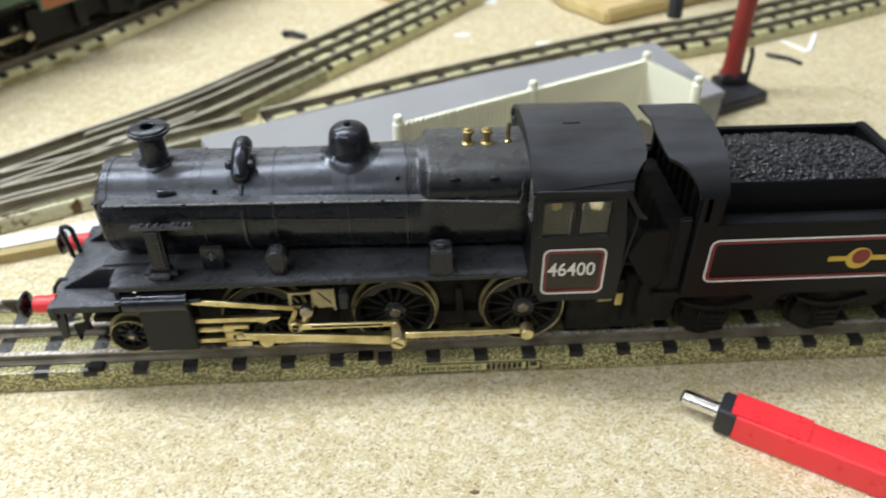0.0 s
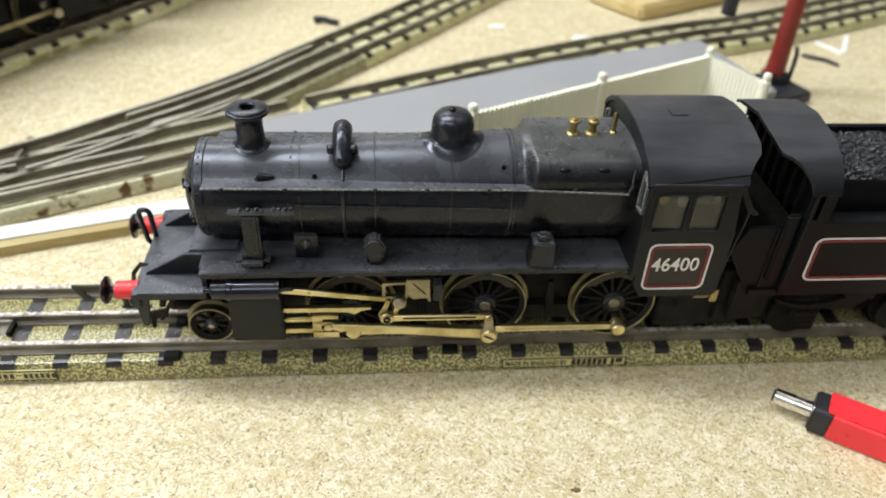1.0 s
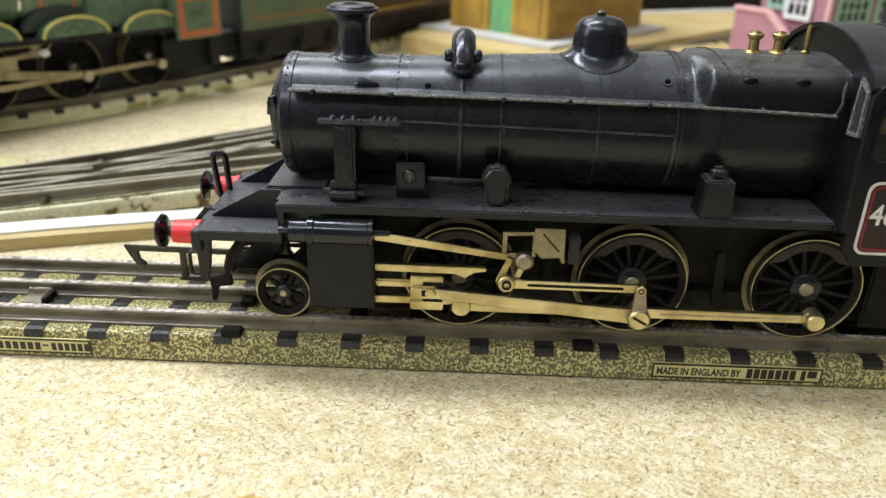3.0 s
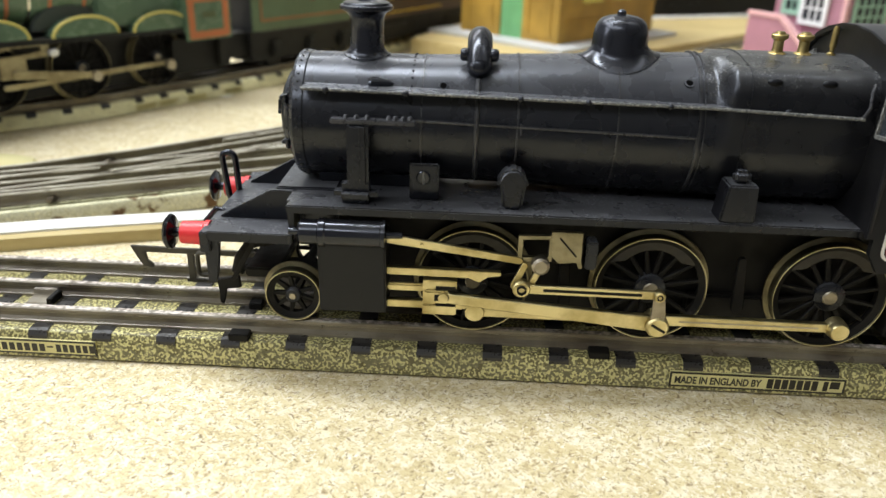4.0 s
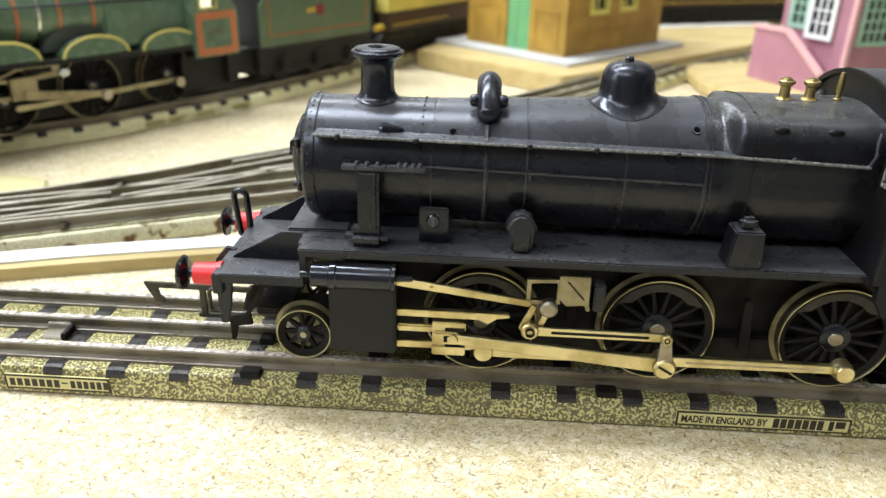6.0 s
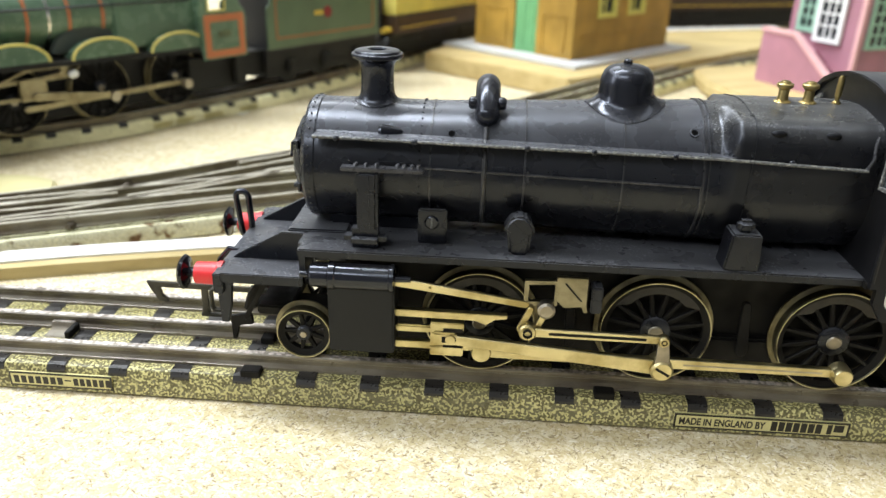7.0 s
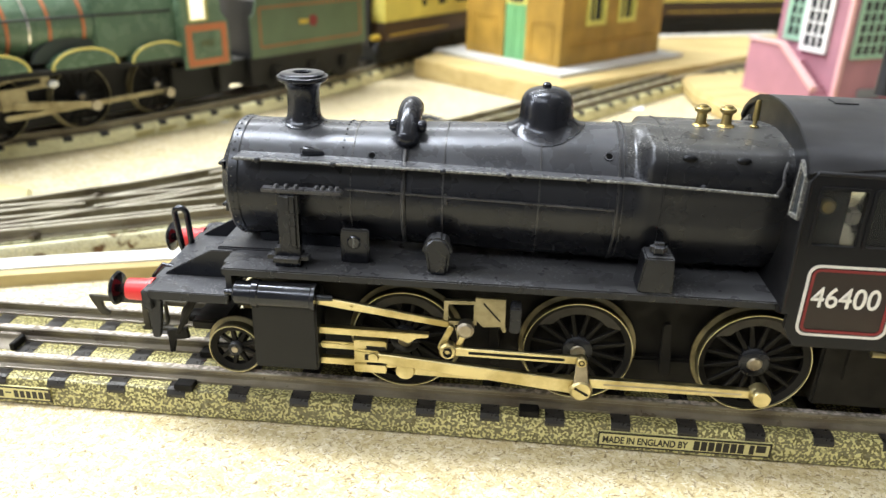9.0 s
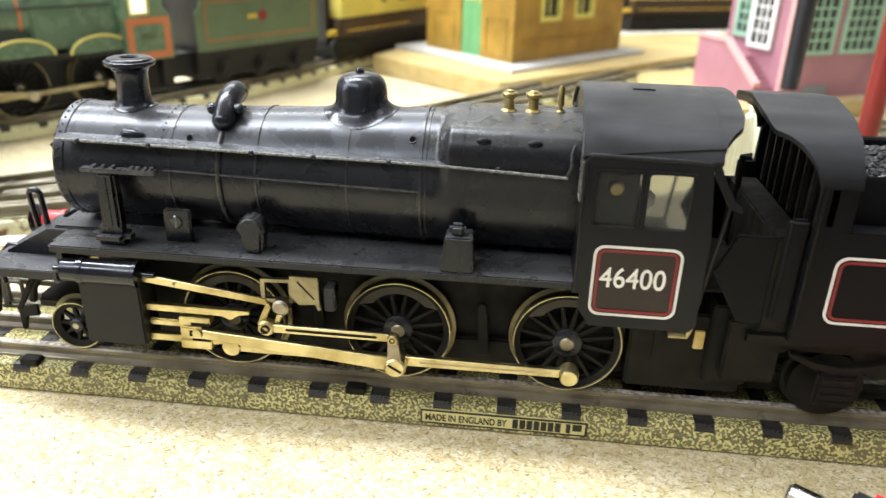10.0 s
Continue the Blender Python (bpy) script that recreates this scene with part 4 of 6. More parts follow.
# cylinders, slide bars and rods
for s in (-1, 1):
    y0, y1 = sorted((s * 10.8, s * 16.4))
    part("cylinder", prism(rounded(5.8, 16.5, 6.1, 19.6, 0.6), "y", y0, y1, 0.3), BLACK_GLOSS if s > 0 else CYL_BLACK, loco, "plain dark cylinder block")
    v = lathe([(0.01, 1.2), (0.5, 1.2), (0.6, 2.6), (1.5, 2.8), (2.0, 3.2), (2.0, 5.9), (2.35, 6.1), (2.35, 7.0), (2.15, 7.2), (2.15, 15.6), (2.35, 15.8), (2.35, 16.4), (0.6, 16.5), (0.5, 19.0), (0.01, 19.0)], (0, s * 15.1, 19.3), "x", 32)
    part("valve_chest", v, BLACK_GLOSS, loco, "glossy black valve cylinder with end caps")
    yo = lambda a, b: sorted((s * a, s * b))
    part("slide_bar", prism([(16.4, 13.6), (34.6, 13.5), (34.6, 12.9), (32.6, 12.6), (31.2, 11.6), (29.6, 12.3), (16.4, 12.4)], "y", *yo(13.6, 14.8), 0.1), ROD, loco)
    part("slide_bar", prism([(16.4, 7.8), (28.5, 7.9), (31.0, 7.3), (28.5, 6.6), (16.4, 6.6)], "y", *yo(13.6, 14.8), 0.1), ROD, loco)
    part("piston_rod", box(16.4, 24, *yo(13.6, 14.6), 9.4, 10.7, 0.3), ROD, loco)
    cross = box(22.3, 27.7, *yo(13.2, 15.4), 10.4, 11.9, 0.15)
    cross = box(22.3, 27.7, *yo(13.2, 15.6), 5.9, 7.6, 0.15, cross)
    cross = box(22.3, 24.3, *yo(13.2, 15.3), 6.5, 11.5, 0.15, cross)
    cross = box(22.6, 26.6, *yo(13.6, 15.9), 8.0, 10.3, 0.3, cross)
    part("crosshead", cross, ROD, loco)
    # Recesses are not cut: thin black pieces paint their shade.
    part("crosshead_slot", prism(arc(26.0, 9.15, 0.55, -90, 90, 6) + [(24.2, 9.7), (24.2, 8.6)], "y", *yo(15.88, 15.96)), FRAME_BLACK, loco)
    part("crosshead_gap", box(24.4, 27.6, *yo(15.3, 15.42), 10.35, 11.0, 0, box(24.4, 27.6, *yo(15.3, 15.5), 7.2, 7.85)), FRAME_BLACK, loco)
    part("crosshead_pin", lathe([(0.01, s * 16.2), (0.8, s * 16.2), (0.9, s * 15.6), (0.9, s * 14.5)], (25.6, 0, 9.2), "y", 16), ROD, loco)
    pins = [(x + 0.5, 9.75 - 3.75) for x in DRIVERS]
    part("coupling_rod", bar(pins[1], pins[2], 1.8, *yo(13.2, 14.3), 1.5, 0.12, bar(pins[0], pins[1], 1.6, *yo(13.2, 14.3), 1.7, 0.12)), ROD, loco, "plated coupling rod")
    part("rod_groove", bar((pins[1][0] + 4, pins[1][1]), (pins[2][0] - 3, pins[2][1]), 0.3, *yo(14.28, 14.34), 0.3, 0.0), CRANK, loco)
    for p in pins:
        part("rod_boss", lathe([(0.01, s * 14.6), (1.5, s * 14.6), (1.7, s * 14.3), (1.7, s * 13.0)], (p[0], 0, p[1]), "y", 24), ROD, loco)
    part("connecting_rod", bar((25.6, 9.0), pins[1], 1.7, *yo(14.8, 15.8), 2.7, 0.15), ROD, loco, "tapered plated connecting rod")
    end = lathe([(0.01, s * 16.9), (1.5, s * 16.9), (1.85, s * 16.5), (1.85, s * 15.2)], (pins[1][0], 0, pins[1][1]), "y", 28)
    part("crank_pin", lathe([(0.01, s * 15.6), (1.35, s * 15.6), (1.6, s * 15.2), (1.6, s * 14.2)], (pins[2][0], 0, pins[2][1]), "y", 24), ROD, loco)
    part("crank_pin", end, ROD, loco, "slotted crank pin screw")
    slot = box(-1.3, 1.3, *yo(16.85, 16.95), -0.22, 0.22)
    bmesh.ops.transform(slot, matrix=Matrix.Translation((pins[1][0], 0, pins[1][1])) @ Matrix.Rotation(radians(30), 4, "Y"), verts=slot.verts)
    part("pin_slot", slot, FRAME_BLACK, loco)
    part("return_crank", bar(pins[1], (59.4, 11.4), 2.6, *yo(16.0, 16.6), 1.7, 0.1), CRANK, loco, "grey return crank")
    ecc = bar((37.9, 11.5), (59.4, 11.4), 1.5, *yo(15.6, 16.2), 1.4, 0.1)
    ecc = lathe([(0.01, s * 16.9), (0.75, s * 16.9), (0.95, s * 16.6), (0.95, s * 15.5)], (59.4, 0, 11.4), "y", 20, ecc)
    ecc = lathe([(0.01, s * 16.5), (1.2, s * 16.5), (1.45, s * 16.2), (1.45, s * 15.0)], (37.9, 0, 11.5), "y", 20, ecc)
    part("eccentric_rod", ecc, ROD, loco, "slim plated eccentric rod")
    for px_, pz_, pr in ((37.9, 11.5, 0.75), (59.4, 11.4, 0.5)):
        part("bolt_ring", lathe([(pr - 0.22, s * 16.9), (pr, s * 16.95), (pr, s * 16.4), (pr - 0.22, s * 16.4), (pr - 0.22, s * 16.9)], (px_, 0, pz_), "y", 18), FRAME_BLACK, loco)
    part("rod_groove", bar((41.5, 11.48), (56.5, 11.42), 0.5, *yo(16.18, 16.24), 0.5, 0.0), FRAME_BLACK, loco)
    link = bar((36.7, 11.6), (38.2, 15.2), 1.1, *yo(14.8, 15.4), 1.0, 0.1)
    link = bar((39.6, 12.4), (41.2, 16.2), 1.0, *yo(14.8, 15.4), 0.9, 0.1, link)
    part("expansion_link", link, ROD, loco)
    part("valve_rod", bar((16.6, 18.6), (37.4, 15.8), 1.5, *yo(14.3, 15.0), 1.2, 0.12, tube([(22.0, s * 15.0, 17.8), (22.0, s * 15.4, 17.8)], 0.3)), ROD, loco)
    frame_ = ring_plate([(37.0, 15.6), (42.3, 15.9), (42.3, 20.2), (37.0, 20.0)], [(37.7, 16.4), (41.8, 16.6), (41.8, 19.6), (37.7, 19.4)], "y", *yo(14.0, 14.8))
    frame_ = prism([(42.0, 20.0), (42.0, 20.9), (46.8, 20.9), (46.9, 16.0), (47.2, 15.0), (46.6, 14.8), (46.2, 15.9), (43.4, 15.6), (42.2, 16.8)], "y", *yo(14.0, 14.9), 0.1, frame_)
    part("gear_bracket", frame_, BRACKET, loco, "plated valve gear bracket")
    part("plate_slot", bar((43.4, 19.9), (46.0, 17.0), 0.28, *yo(14.86, 14.96), 0.28, 0.0), FRAME_BLACK, loco)
    part("link_pin", lathe([(0.01, s * 16.4), (1.0, s * 16.4), (1.4, s * 16.1), (1.4, s * 14.6)], (40.6, 0, 15.5), "y", 24), CRANK, loco)
    part("bracket_stub", box(47.6, 49.4, *yo(11.5, 14.6), 14.6, 19.2, 0.25), BLACK, loco)

# cab
def cab_side(s):
    """The side sheet with two window openings, built as strips round them."""
    y0, y1 = sorted((s * 16.6, s * 17.6))
    if s > 0:  # the far side is open behind its one window
        bm = box(87.6, 89.3, y0, y1, 17.6, 45.0)
        bm = box(89.3, 95.7, y0, y1, 42.7, 45.0, 0, bm)
        bm = box(95.7, 96.7, y0, y1, 17.6, 45.0, 0, bm)
        bm = box(89.3, 95.7, y0, y1, 17.6, 34.2, 0, bm)
        bm = box(96.7, 105.2, y0, y1, 43.6, 45.0, 0, bm)
        bm = box(96.7, 105.2, y0, y1, 17.6, 22.6, 0, bm)
        bmesh.ops.remove_doubles(bm, verts=bm.verts, dist=1e-3)
        return bm
    bm = box(87.6, 89.3, y0, y1, 23.0, 45.0)
    bm = box(89.3, 95.7, y0, y1, 42.7, 45.0, 0, bm)
    bm = box(95.7, 96.7, y0, y1, 33.0, 45.0, 0, bm)
    bm = box(96.7, 102.9, y0, y1, 42.7, 45.0, 0, bm)
    bm = prism([(102.9, 33.0), (106.6, 33.0), (106.0, 38.0), (105.2, 45.0), (102.9, 45.0)], "y", y0, y1, 0, bm)
    bm = box(89.3, 95.7, y0, y1, 23.0, 34.2, 0, bm)
    bm = box(95.7, 96.7, y0, y1, 23.0, 33.0, 0, bm)
    bm = box(96.7, 102.9, y0, y1, 23.0, 34.2, 0, bm)
    bm = box(102.9, 106.6, y0, y1, 23.0, 33.0, 0, bm)
    bm = prism([(88.6, 23.0), (88.6, 20.5), (90.4, 17.6), (105.6, 17.6), (106.6, 18.6), (106.6, 23.0)], "y", y0, y1, 0, bm)
    bmesh.ops.remove_doubles(bm, verts=bm.verts, dist=1e-3)
    return bm


for s in (-1, 1):
    side = part("cab_side", cab_side(s), BLACK_CAB, loco, "black cab side sheet with two windows", smooth=False)
    y0, y1 = sorted((s * 16.9, s * 17.15))
    for x0, x1 in ((89.3, 95.7), (96.7, 102.9))[:2 if s < 0 else 1]:
        part("window_pane", box(x0, x1, y0, y1, 34.2, 42.7), GLASS, side, "dusty clear cab window").visible_shadow = False
        a, b = sorted((s * 17.55, s * 17.8))
        part("window_frame", ring_plate(rounded(x0 - 0.35, x1 + 0.35, 33.85, 43.05, 0.7), rounded(x0 + 0.1, x1 - 0.1, 34.3, 42.6, 0.5), "y", a, b), BLACK_CAB, side)
    if s < 0:
        a, b = sorted((s * 17.55, s * 17.75))
        panel = part("number_panel", ring_plate(rounded(90.1, 103.2, 19.6, 31.3, 1.6), rounded(90.5, 102.8, 20.0, 30.9, 1.3), "y", a, b), WHITE_LINE, side, "white and maroon lined number panel")
        part("panel_line", ring_plate(rounded(90.75, 102.55, 20.25, 30.65, 1.1), rounded(91.15, 102.15, 20.65, 30.25, 0.7), "y", a, b), MAROON, panel)
        part("panel_ground", prism(rounded(90.3, 103.0, 19.8, 31.1, 1.4), "y", -17.62, -17.5), PANEL_BLACK, panel)
        x = 91.3
        for digit in "46400":
            ob = lettering(digit, 4.7, panel, LETTER, x, -17.7, 24.5, "number_digit", 0.84, 0.06, 0.03)
            x = max(v.co.x for v in ob.data.vertices) / MM + 0.10
    part("cab_beading", tube([(87.8, s * 17.4, 24), (87.6, s * 17.5, 43.6), (88.3, s * 17.5, 44.9), (105.2, s * 17.5, 44.6)], 0.32, 8), BLACK_CAB, side)
    part("cab_handrail", tube([(106.6, s * 16.9, 22), (107.4, s * 17.0, 30), (108.2, s * 16.9, 35), (108.6, s * 16.6, 38.0)], 0.3, 8), BLACK_CAB, loco)
    part("cab_strut", prism([(104.8, 45.8), (105.8, 45.8), (107.2, 42.4), (109.5, 38.6), (110.6, 37.8), (110.4, 37.1), (108.4, 37.9), (106.0, 42.2)], "y", *sorted((s * 16.0, s * 16.9)), 0.15), BLACK_CAB, loco, "slanted black strut behind the cab")
part("cab_front", prism([(-17.0, 23.5), (-17.0, 44.6), (-14.5, 47.2), (-10, 49.4), (-5, 50.5), (0, 50.9), (5, 50.5), (10, 49.4), (14.5, 47.2), (17.0, 44.6), (17.0, 23.5)], "x", 87.7, 88.5), BLACK_CAB, loco)
for s in (-1, 1):
    part("front_window_frame", ring_plate([(s * 12.9, 37.0), (s * 16.3, 37.4), (s * 16.2, 44.0), (s * 13.4, 45.6)], [(s * 13.4, 37.6), (s * 15.8, 37.9), (s * 15.7, 43.7), (s * 13.8, 44.8)], "x", 87.2, 87.75), RAIL_WORN, loco, "front cab window frame with bright worn edge")
    part("front_window_pane", prism([(s * 13.4, 37.6), (s * 15.8, 37.9), (s * 15.7, 43.7), (s * 13.8, 44.8)], "x", 87.55, 87.68), DARK_GLASS, loco)
roof_out = [(-17.64, 44.7), (-16.4, 46.5), (-13.8, 48.3), (-10, 49.8), (-5, 50.9), (0, 51.2), (5, 50.9), (10, 49.8), (13.8, 48.3), (16.4, 46.5), (17.64, 44.7)]
roof_in = [(y * 0.96, z - 0.9) for y, z in reversed(roof_out)]
roof = prism(roof_out + roof_in, "x", 87.1, 106.6, 0.15)
tongue = [(106.5, -16.9), (107.6, -14.6), (109.4, -13.2), (110.2, -10.5), (110.4, 0), (110.2, 10.5), (109.4, 13.2), (107.6, 14.6), (106.5, 16.9)]


def roof_height(y):
    ys = [p[0] for p in roof_out]
    return float(np.interp(y, ys, [p[1] for p in roof_out]))


own = bmesh.new()
grid = []
for k in range(25):
    y = -16.9 + 33.8 * k / 24
    reach = float(np.interp(y, [p[1] for p in tongue], [p[0] for p in tongue]))
    z = roof_height(y)
    grid.append([own.verts.new(v) for v in ((106.55, y, z - 0.02), (reach, y, z - 0.02), (reach, y, z - 0.8), (106.55, y, z - 0.8))])
for one, two in zip(grid, grid[1:]):
    for a, b in ((0, 1), (1, 2), (2, 3)):
        own.faces.new((one[a], one[b], two[b], two[a]))
part("cab_roof", merge(roof, own), BLACK_CAB, loco, "smooth black cab roof, curved and overhanging behind")
part("roof_vent", box(95.0, 98.5, -1.6, 1.6, 50.8, 51.32, 0.1), BLACK_CAB, loco)
for s in (-1, 1):
    part("roof_seam", tube([(87.2, s * 17.66, 44.75), (96.0, s * 17.1, 45.55), (106.7, s * 16.45, 46.45)], 0.14, 6), FRAME_BLACK, loco)
# Added dark plate standing in for the black gap behind the cab.
part("gangway_door", box(111.0, 116.5, 14.6, 15.4, 17.5, 22.6, 0.2), FRAME_BLACK, loco)
part("fall_plate", box(106.0, 116.0, -12.0, 9.0, 22.0, 22.8, 0.1), FRAME_BLACK, loco)
part("cab_floor", box(87.5, 106.4, -16.5, 16.5, 22.4, 23.4, 0.1), FRAME_BLACK, loco)
motor = part("motor", box(88.6, 96.6, -11.0, 13.5, 23.4, 41.5, 0.6), FRAME_BLACK, loco, "dark electric motor filling the cab")
part("brush_cap", lathe([(0.01, -12.3), (0.9, -12.3), (1.2, -12.0), (1.2, -10.8)], (93.0, 0, 38.2), "y", 20), BRASS, motor, "turned brass brush cap")
part("motor_plate", box(96.7, 97.5, -8.0, 12.0, 23.4, 37.0, 0.2), CRANK, motor, "grey motor end plate")
part("insulator", box(97.4, 99.4, -9.5, -7.0, 34.5, 36.8, 0.4), WHITE_CARD, motor, "small white insulator")
for s in (-1, 1):
    part("cab_step", box(102.0, 106.0, min(s * 10, s * 11.5), max(s * 10, s * 11.5), 8.2, 19.8, 0.2), FRAME_BLACK, loco)
part("drawbar", box(104, 116, -2.5, 2.5, 9.0, 10.2, 0.2), DARKM, loco)
part("injector_pipe", tube([(103.2, -15.6, 15.9), (106.0, -15.6, 15.9), (106.4, -15.6, 17.4)], 0.55, 8), ROD, loco, "short plated pipe end under the cab")
part("drawbar_tab", box(107.6, 109.2, -14.6, -14.2, 13.0, 16.4, 0.15), ROD, loco)

# ---- the tender ----
tender = thing("model_tender", "black plastic model tender with lined sides and moulded coal load", "tender", 0, 0, RAIL)
T0, T1 = 117.2, 194.0
for s in (-1, 1):
    y0, y1 = sorted((s * 15.6, s * 16.6))
    side = part("tender_side", prism([(T0 + 3.6, 16.6), (T1, 16.6), (T1, 35.2), (T0 + 8.0, 35.2), (T0 + 8.0, 43.4), (T0 + 4.4, 43.0), (T0 + 3.6, 41.5)], "y", y0, y1, 0.2), SHADED_BLACK, tender, "plain black tender side sheet")
    a, b = sorted((s * 16.55, s * 16.75))
    panel = part("lined_panel", ring_plate(rounded(124.9, 188.5, 20.4, 31.5, 1.8), rounded(125.3, 188.1, 20.8, 31.1, 1.5), "y", a, b), WHITE_LINE, side, "white and maroon lining")
    part("panel_line", ring_plate(rounded(125.55, 187.85, 21.05, 30.85, 1.3), rounded(126.0, 187.4, 21.5, 30.4, 0.9), "y", a, b), MAROON, panel)
    c = 157.5
    crest = lathe([(0.01, s * 16.8), (2.7, s * 16.8), (2.7, s * 16.5)], (c, 0, 25.6), "y", 28)
    crest_ob = part("crest", crest, GOLD, side, "round gold and maroon transfer badge")
    part("crest_centre", lathe([(0.01, s * 16.86), (1.9, s * 16.86), (1.9, s * 16.7)], (c + 0.3, 0, 26.1), "y", 20), MAROON, crest_ob)
    part("crest_bar", box(c - 6.6, c - 2.6, a, b, 25.0, 26.2, 0.0, box(c + 2.6, c + 6.6, a, b, 25.0, 26.2)), GOLD, crest_ob)
    part("tender_frame", prism([(T0 - 1, 16.6), (T1, 16.6), (T1, 10.5), (T1 - 8, 10.5), (T1 - 10, 13.5), (T1 - 22, 13.5), (T1 - 26, 9.5), (T1 - 32, 9.5), (T1 - 36, 13.5), (T1 - 48, 13.5), (T1 - 52, 9.5), (T1 - 58, 9.5), (T1 - 62, 13.5), (T0 + 5, 13.5), (T0 - 1, 9.5)], "y", *sorted((s * 12.6, s * 13.8)), 0.15), FRAME_BLACK, tender)
    for x in (130.5, 156.5, 182.5):
        box_ = box(x - 3.0, x + 3.0, *sorted((s * 13.6, s * 15.4)), 4.5, 10.8, 0.5)
        for k in range(4):
            box_ = box(x - 2.4, x + 2.4, *sorted((s * 15.3, s * 15.7)), 5.2 + k * 1.4, 5.8 + k * 1.4, 0.1, box_)
        part("axle_box", box_, FRAME_BLACK, tender)
        part("leaf_spring", prism([(x - 8, 13.8), (x - 4, 12.4), (x, 11.9), (x + 4, 12.4), (x + 8, 13.8), (x + 8, 13.0), (x + 4, 11.2), (x, 10.5), (x - 4, 11.2), (x - 8, 13.0)], "y", *sorted((s * 13.7, s * 15.0)), 0.1), FRAME_BLACK, tender)
        part("tender_wheel", lathe([(0.01, s * 11.4), (1.2, s * 11.4), (4.6, s * 11.2), (5.9, s * 11.4), (5.9, s * 9.6), (6.5, s * 9.4), (6.5, s * 8.8), (0.01, s * 8.8)], (x, 0, 6.4), "y", 32), FRAME_BLACK, tender)
    part("side_door", prism([(108.4, 27.0), (113.4, 18.4), (121.4, 18.4), (121.4, 33.0), (111.0, 33.0), (110.2, 31.0)], "y", *sorted((s * 14.0, s * 14.8)), 0.25), SHADED_BLACK, tender, "plain black side plate at the tender front")
    part("door_pillar", box(117.6, 120.7, *sorted((s * 14.6, s * 15.9)), 19.4, 36.4, 0.5, None, 3), SHADED_BLACK, tender)
    part("tender_step", box(112.6, 121.0, *sorted((s * 13.0, s * 14.4)), 7.6, 18.6, 0.3), FRAME_BLACK, tender)
    part("corner_handrail", tube([(T0 + 3.9, s * 16.7, 19.6), (T0 + 3.8, s * 16.9, 28), (T0 + 4.0, s * 16.7, 42.0)], 0.3, 8), SHADED_BLACK, tender)
part("tender_floor", box(T0 - 2, T1, -15.6, 15.6, 15.6, 17.0), FRAME_BLACK, tender)
part("tender_back", box(T1 - 1, T1, -15.6, 15.6, 16.8, 38.0, 0.2), SHADED_BLACK, tender)
part("tank_top", box(T0 + 5, T1 - 0.5, -15.8, 15.8, 34.0, 35.0, 0.1), SHADED_BLACK, tender)
# front weatherboard with its small roof
arch_t = [(-16.6, 36.0), (-16.6, 41.5), (-15.4, 44.4), (-12.6, 47.3), (-8, 49.6), (0, 50.8), (8, 49.6), (12.6, 47.3), (15.4, 44.4), (16.6, 41.5), (16.6, 36.0)]
part("weatherboard", prism(arch_t + [(15.6, 36.0), (-15.6, 36.0)], "x", 122.2, 123.2), SHADED_BLACK, tender)
hood_out = [(-16.9, 42.4), (-15.7, 44.8), (-12.9, 47.8), (-8.2, 50.0), (0, 51.2), (8.2, 50.0), (12.9, 47.8), (15.7, 44.8), (16.9, 42.4)]
own = bmesh.new()
grid = []
hy = [p[0] for p in hood_out]
for k in range(33):
    y = -16.9 + 33.8 * k / 32
    z = float(np.interp(y, hy, [p[1] for p in hood_out]))
    near = float(np.interp(abs(y), [0, 8, 11.5, 13.5, 15.2, 16.9], [113.4, 113.4, 114.2, 117.6, 119.2, 120.3]))
    grid.append([own.verts.new(v) for v in ((near, y, z), (126.0, y, z), (126.0, y, z - 0.7), (near, y, z - 0.7))])
for one, two in zip(grid, grid[1:]):
    for a, b in ((0, 1), (1, 2), (2, 3), (3, 0)):
        own.faces.new((one[a], one[b], two[b], two[a]))
own.faces.new(grid[0])
own.faces.new(grid[-1])
part("tender_hood", own, BLACK_CAB, tender, "curved black weather hood over the tender front")
for s in (-1, 1):
    part("hood_end", prism([(s * 16.4, 35.2), (s * 16.4, 42.7), (s * 11.5, 47.9), (s * 11.5, 35.2)], "x", 125.2, 125.9), SHADED_BLACK, tender)
for k in range(7):
    y = -11.5 + k * 3.8
    part("door_slat", box(121.2, 122.3, y, y + 1.3, 33.0, 45.0, 0.3), FRAME_BLACK, tender)
part("hand_brake", tube([(116.6, 9.0, 17), (116.6, 9.0, 38.5), (118.0, 9.0, 38.5)], 0.6, 8), FRAME_BLACK, tender)
part("locker", box(116.6, 121.5, -15.0, 15.0, 17, 33.0, 0.3), FRAME_BLACK, tender)
# Added dark block covering the bright gap under the tender front.
part("front_frame", box(110.5, 117.5, -12.5, 12.5, 5.5, 20.0, 0.3), FRAME_BLACK, tender)
# inset coal bunker
for s in (-1, 1):
    part("bunker_side", prism([(s * 12.4, 34.6), (s * 12.4, 41.6), (s * 11.9, 42.4), (s * 11.2, 42.0), (s * 11.2, 34.6)], "x", 125.6, 166.0, 0.15), SHADED_BLACK, tender, "dark inset bunker side with a rolled rim")
part("bunker_back", prism([(166.0, 34.6), (165.6, 42.4), (167.6, 42.6), (170.5, 40.6), (173.0, 35.0)], "y", -12.4, 12.4, 0.3), SHADED_BLACK, tender)
part("filler_dome", lathe([(3.4, 35.0), (3.4, 37.5), (2.6, 38.2), (0.01, 38.4)], (187.5, 0, 0), "z", 24), SHADED_BLACK, tender)
rng = random.Random(4)
coal = bmesh.new()
nx, ny = 52, 30
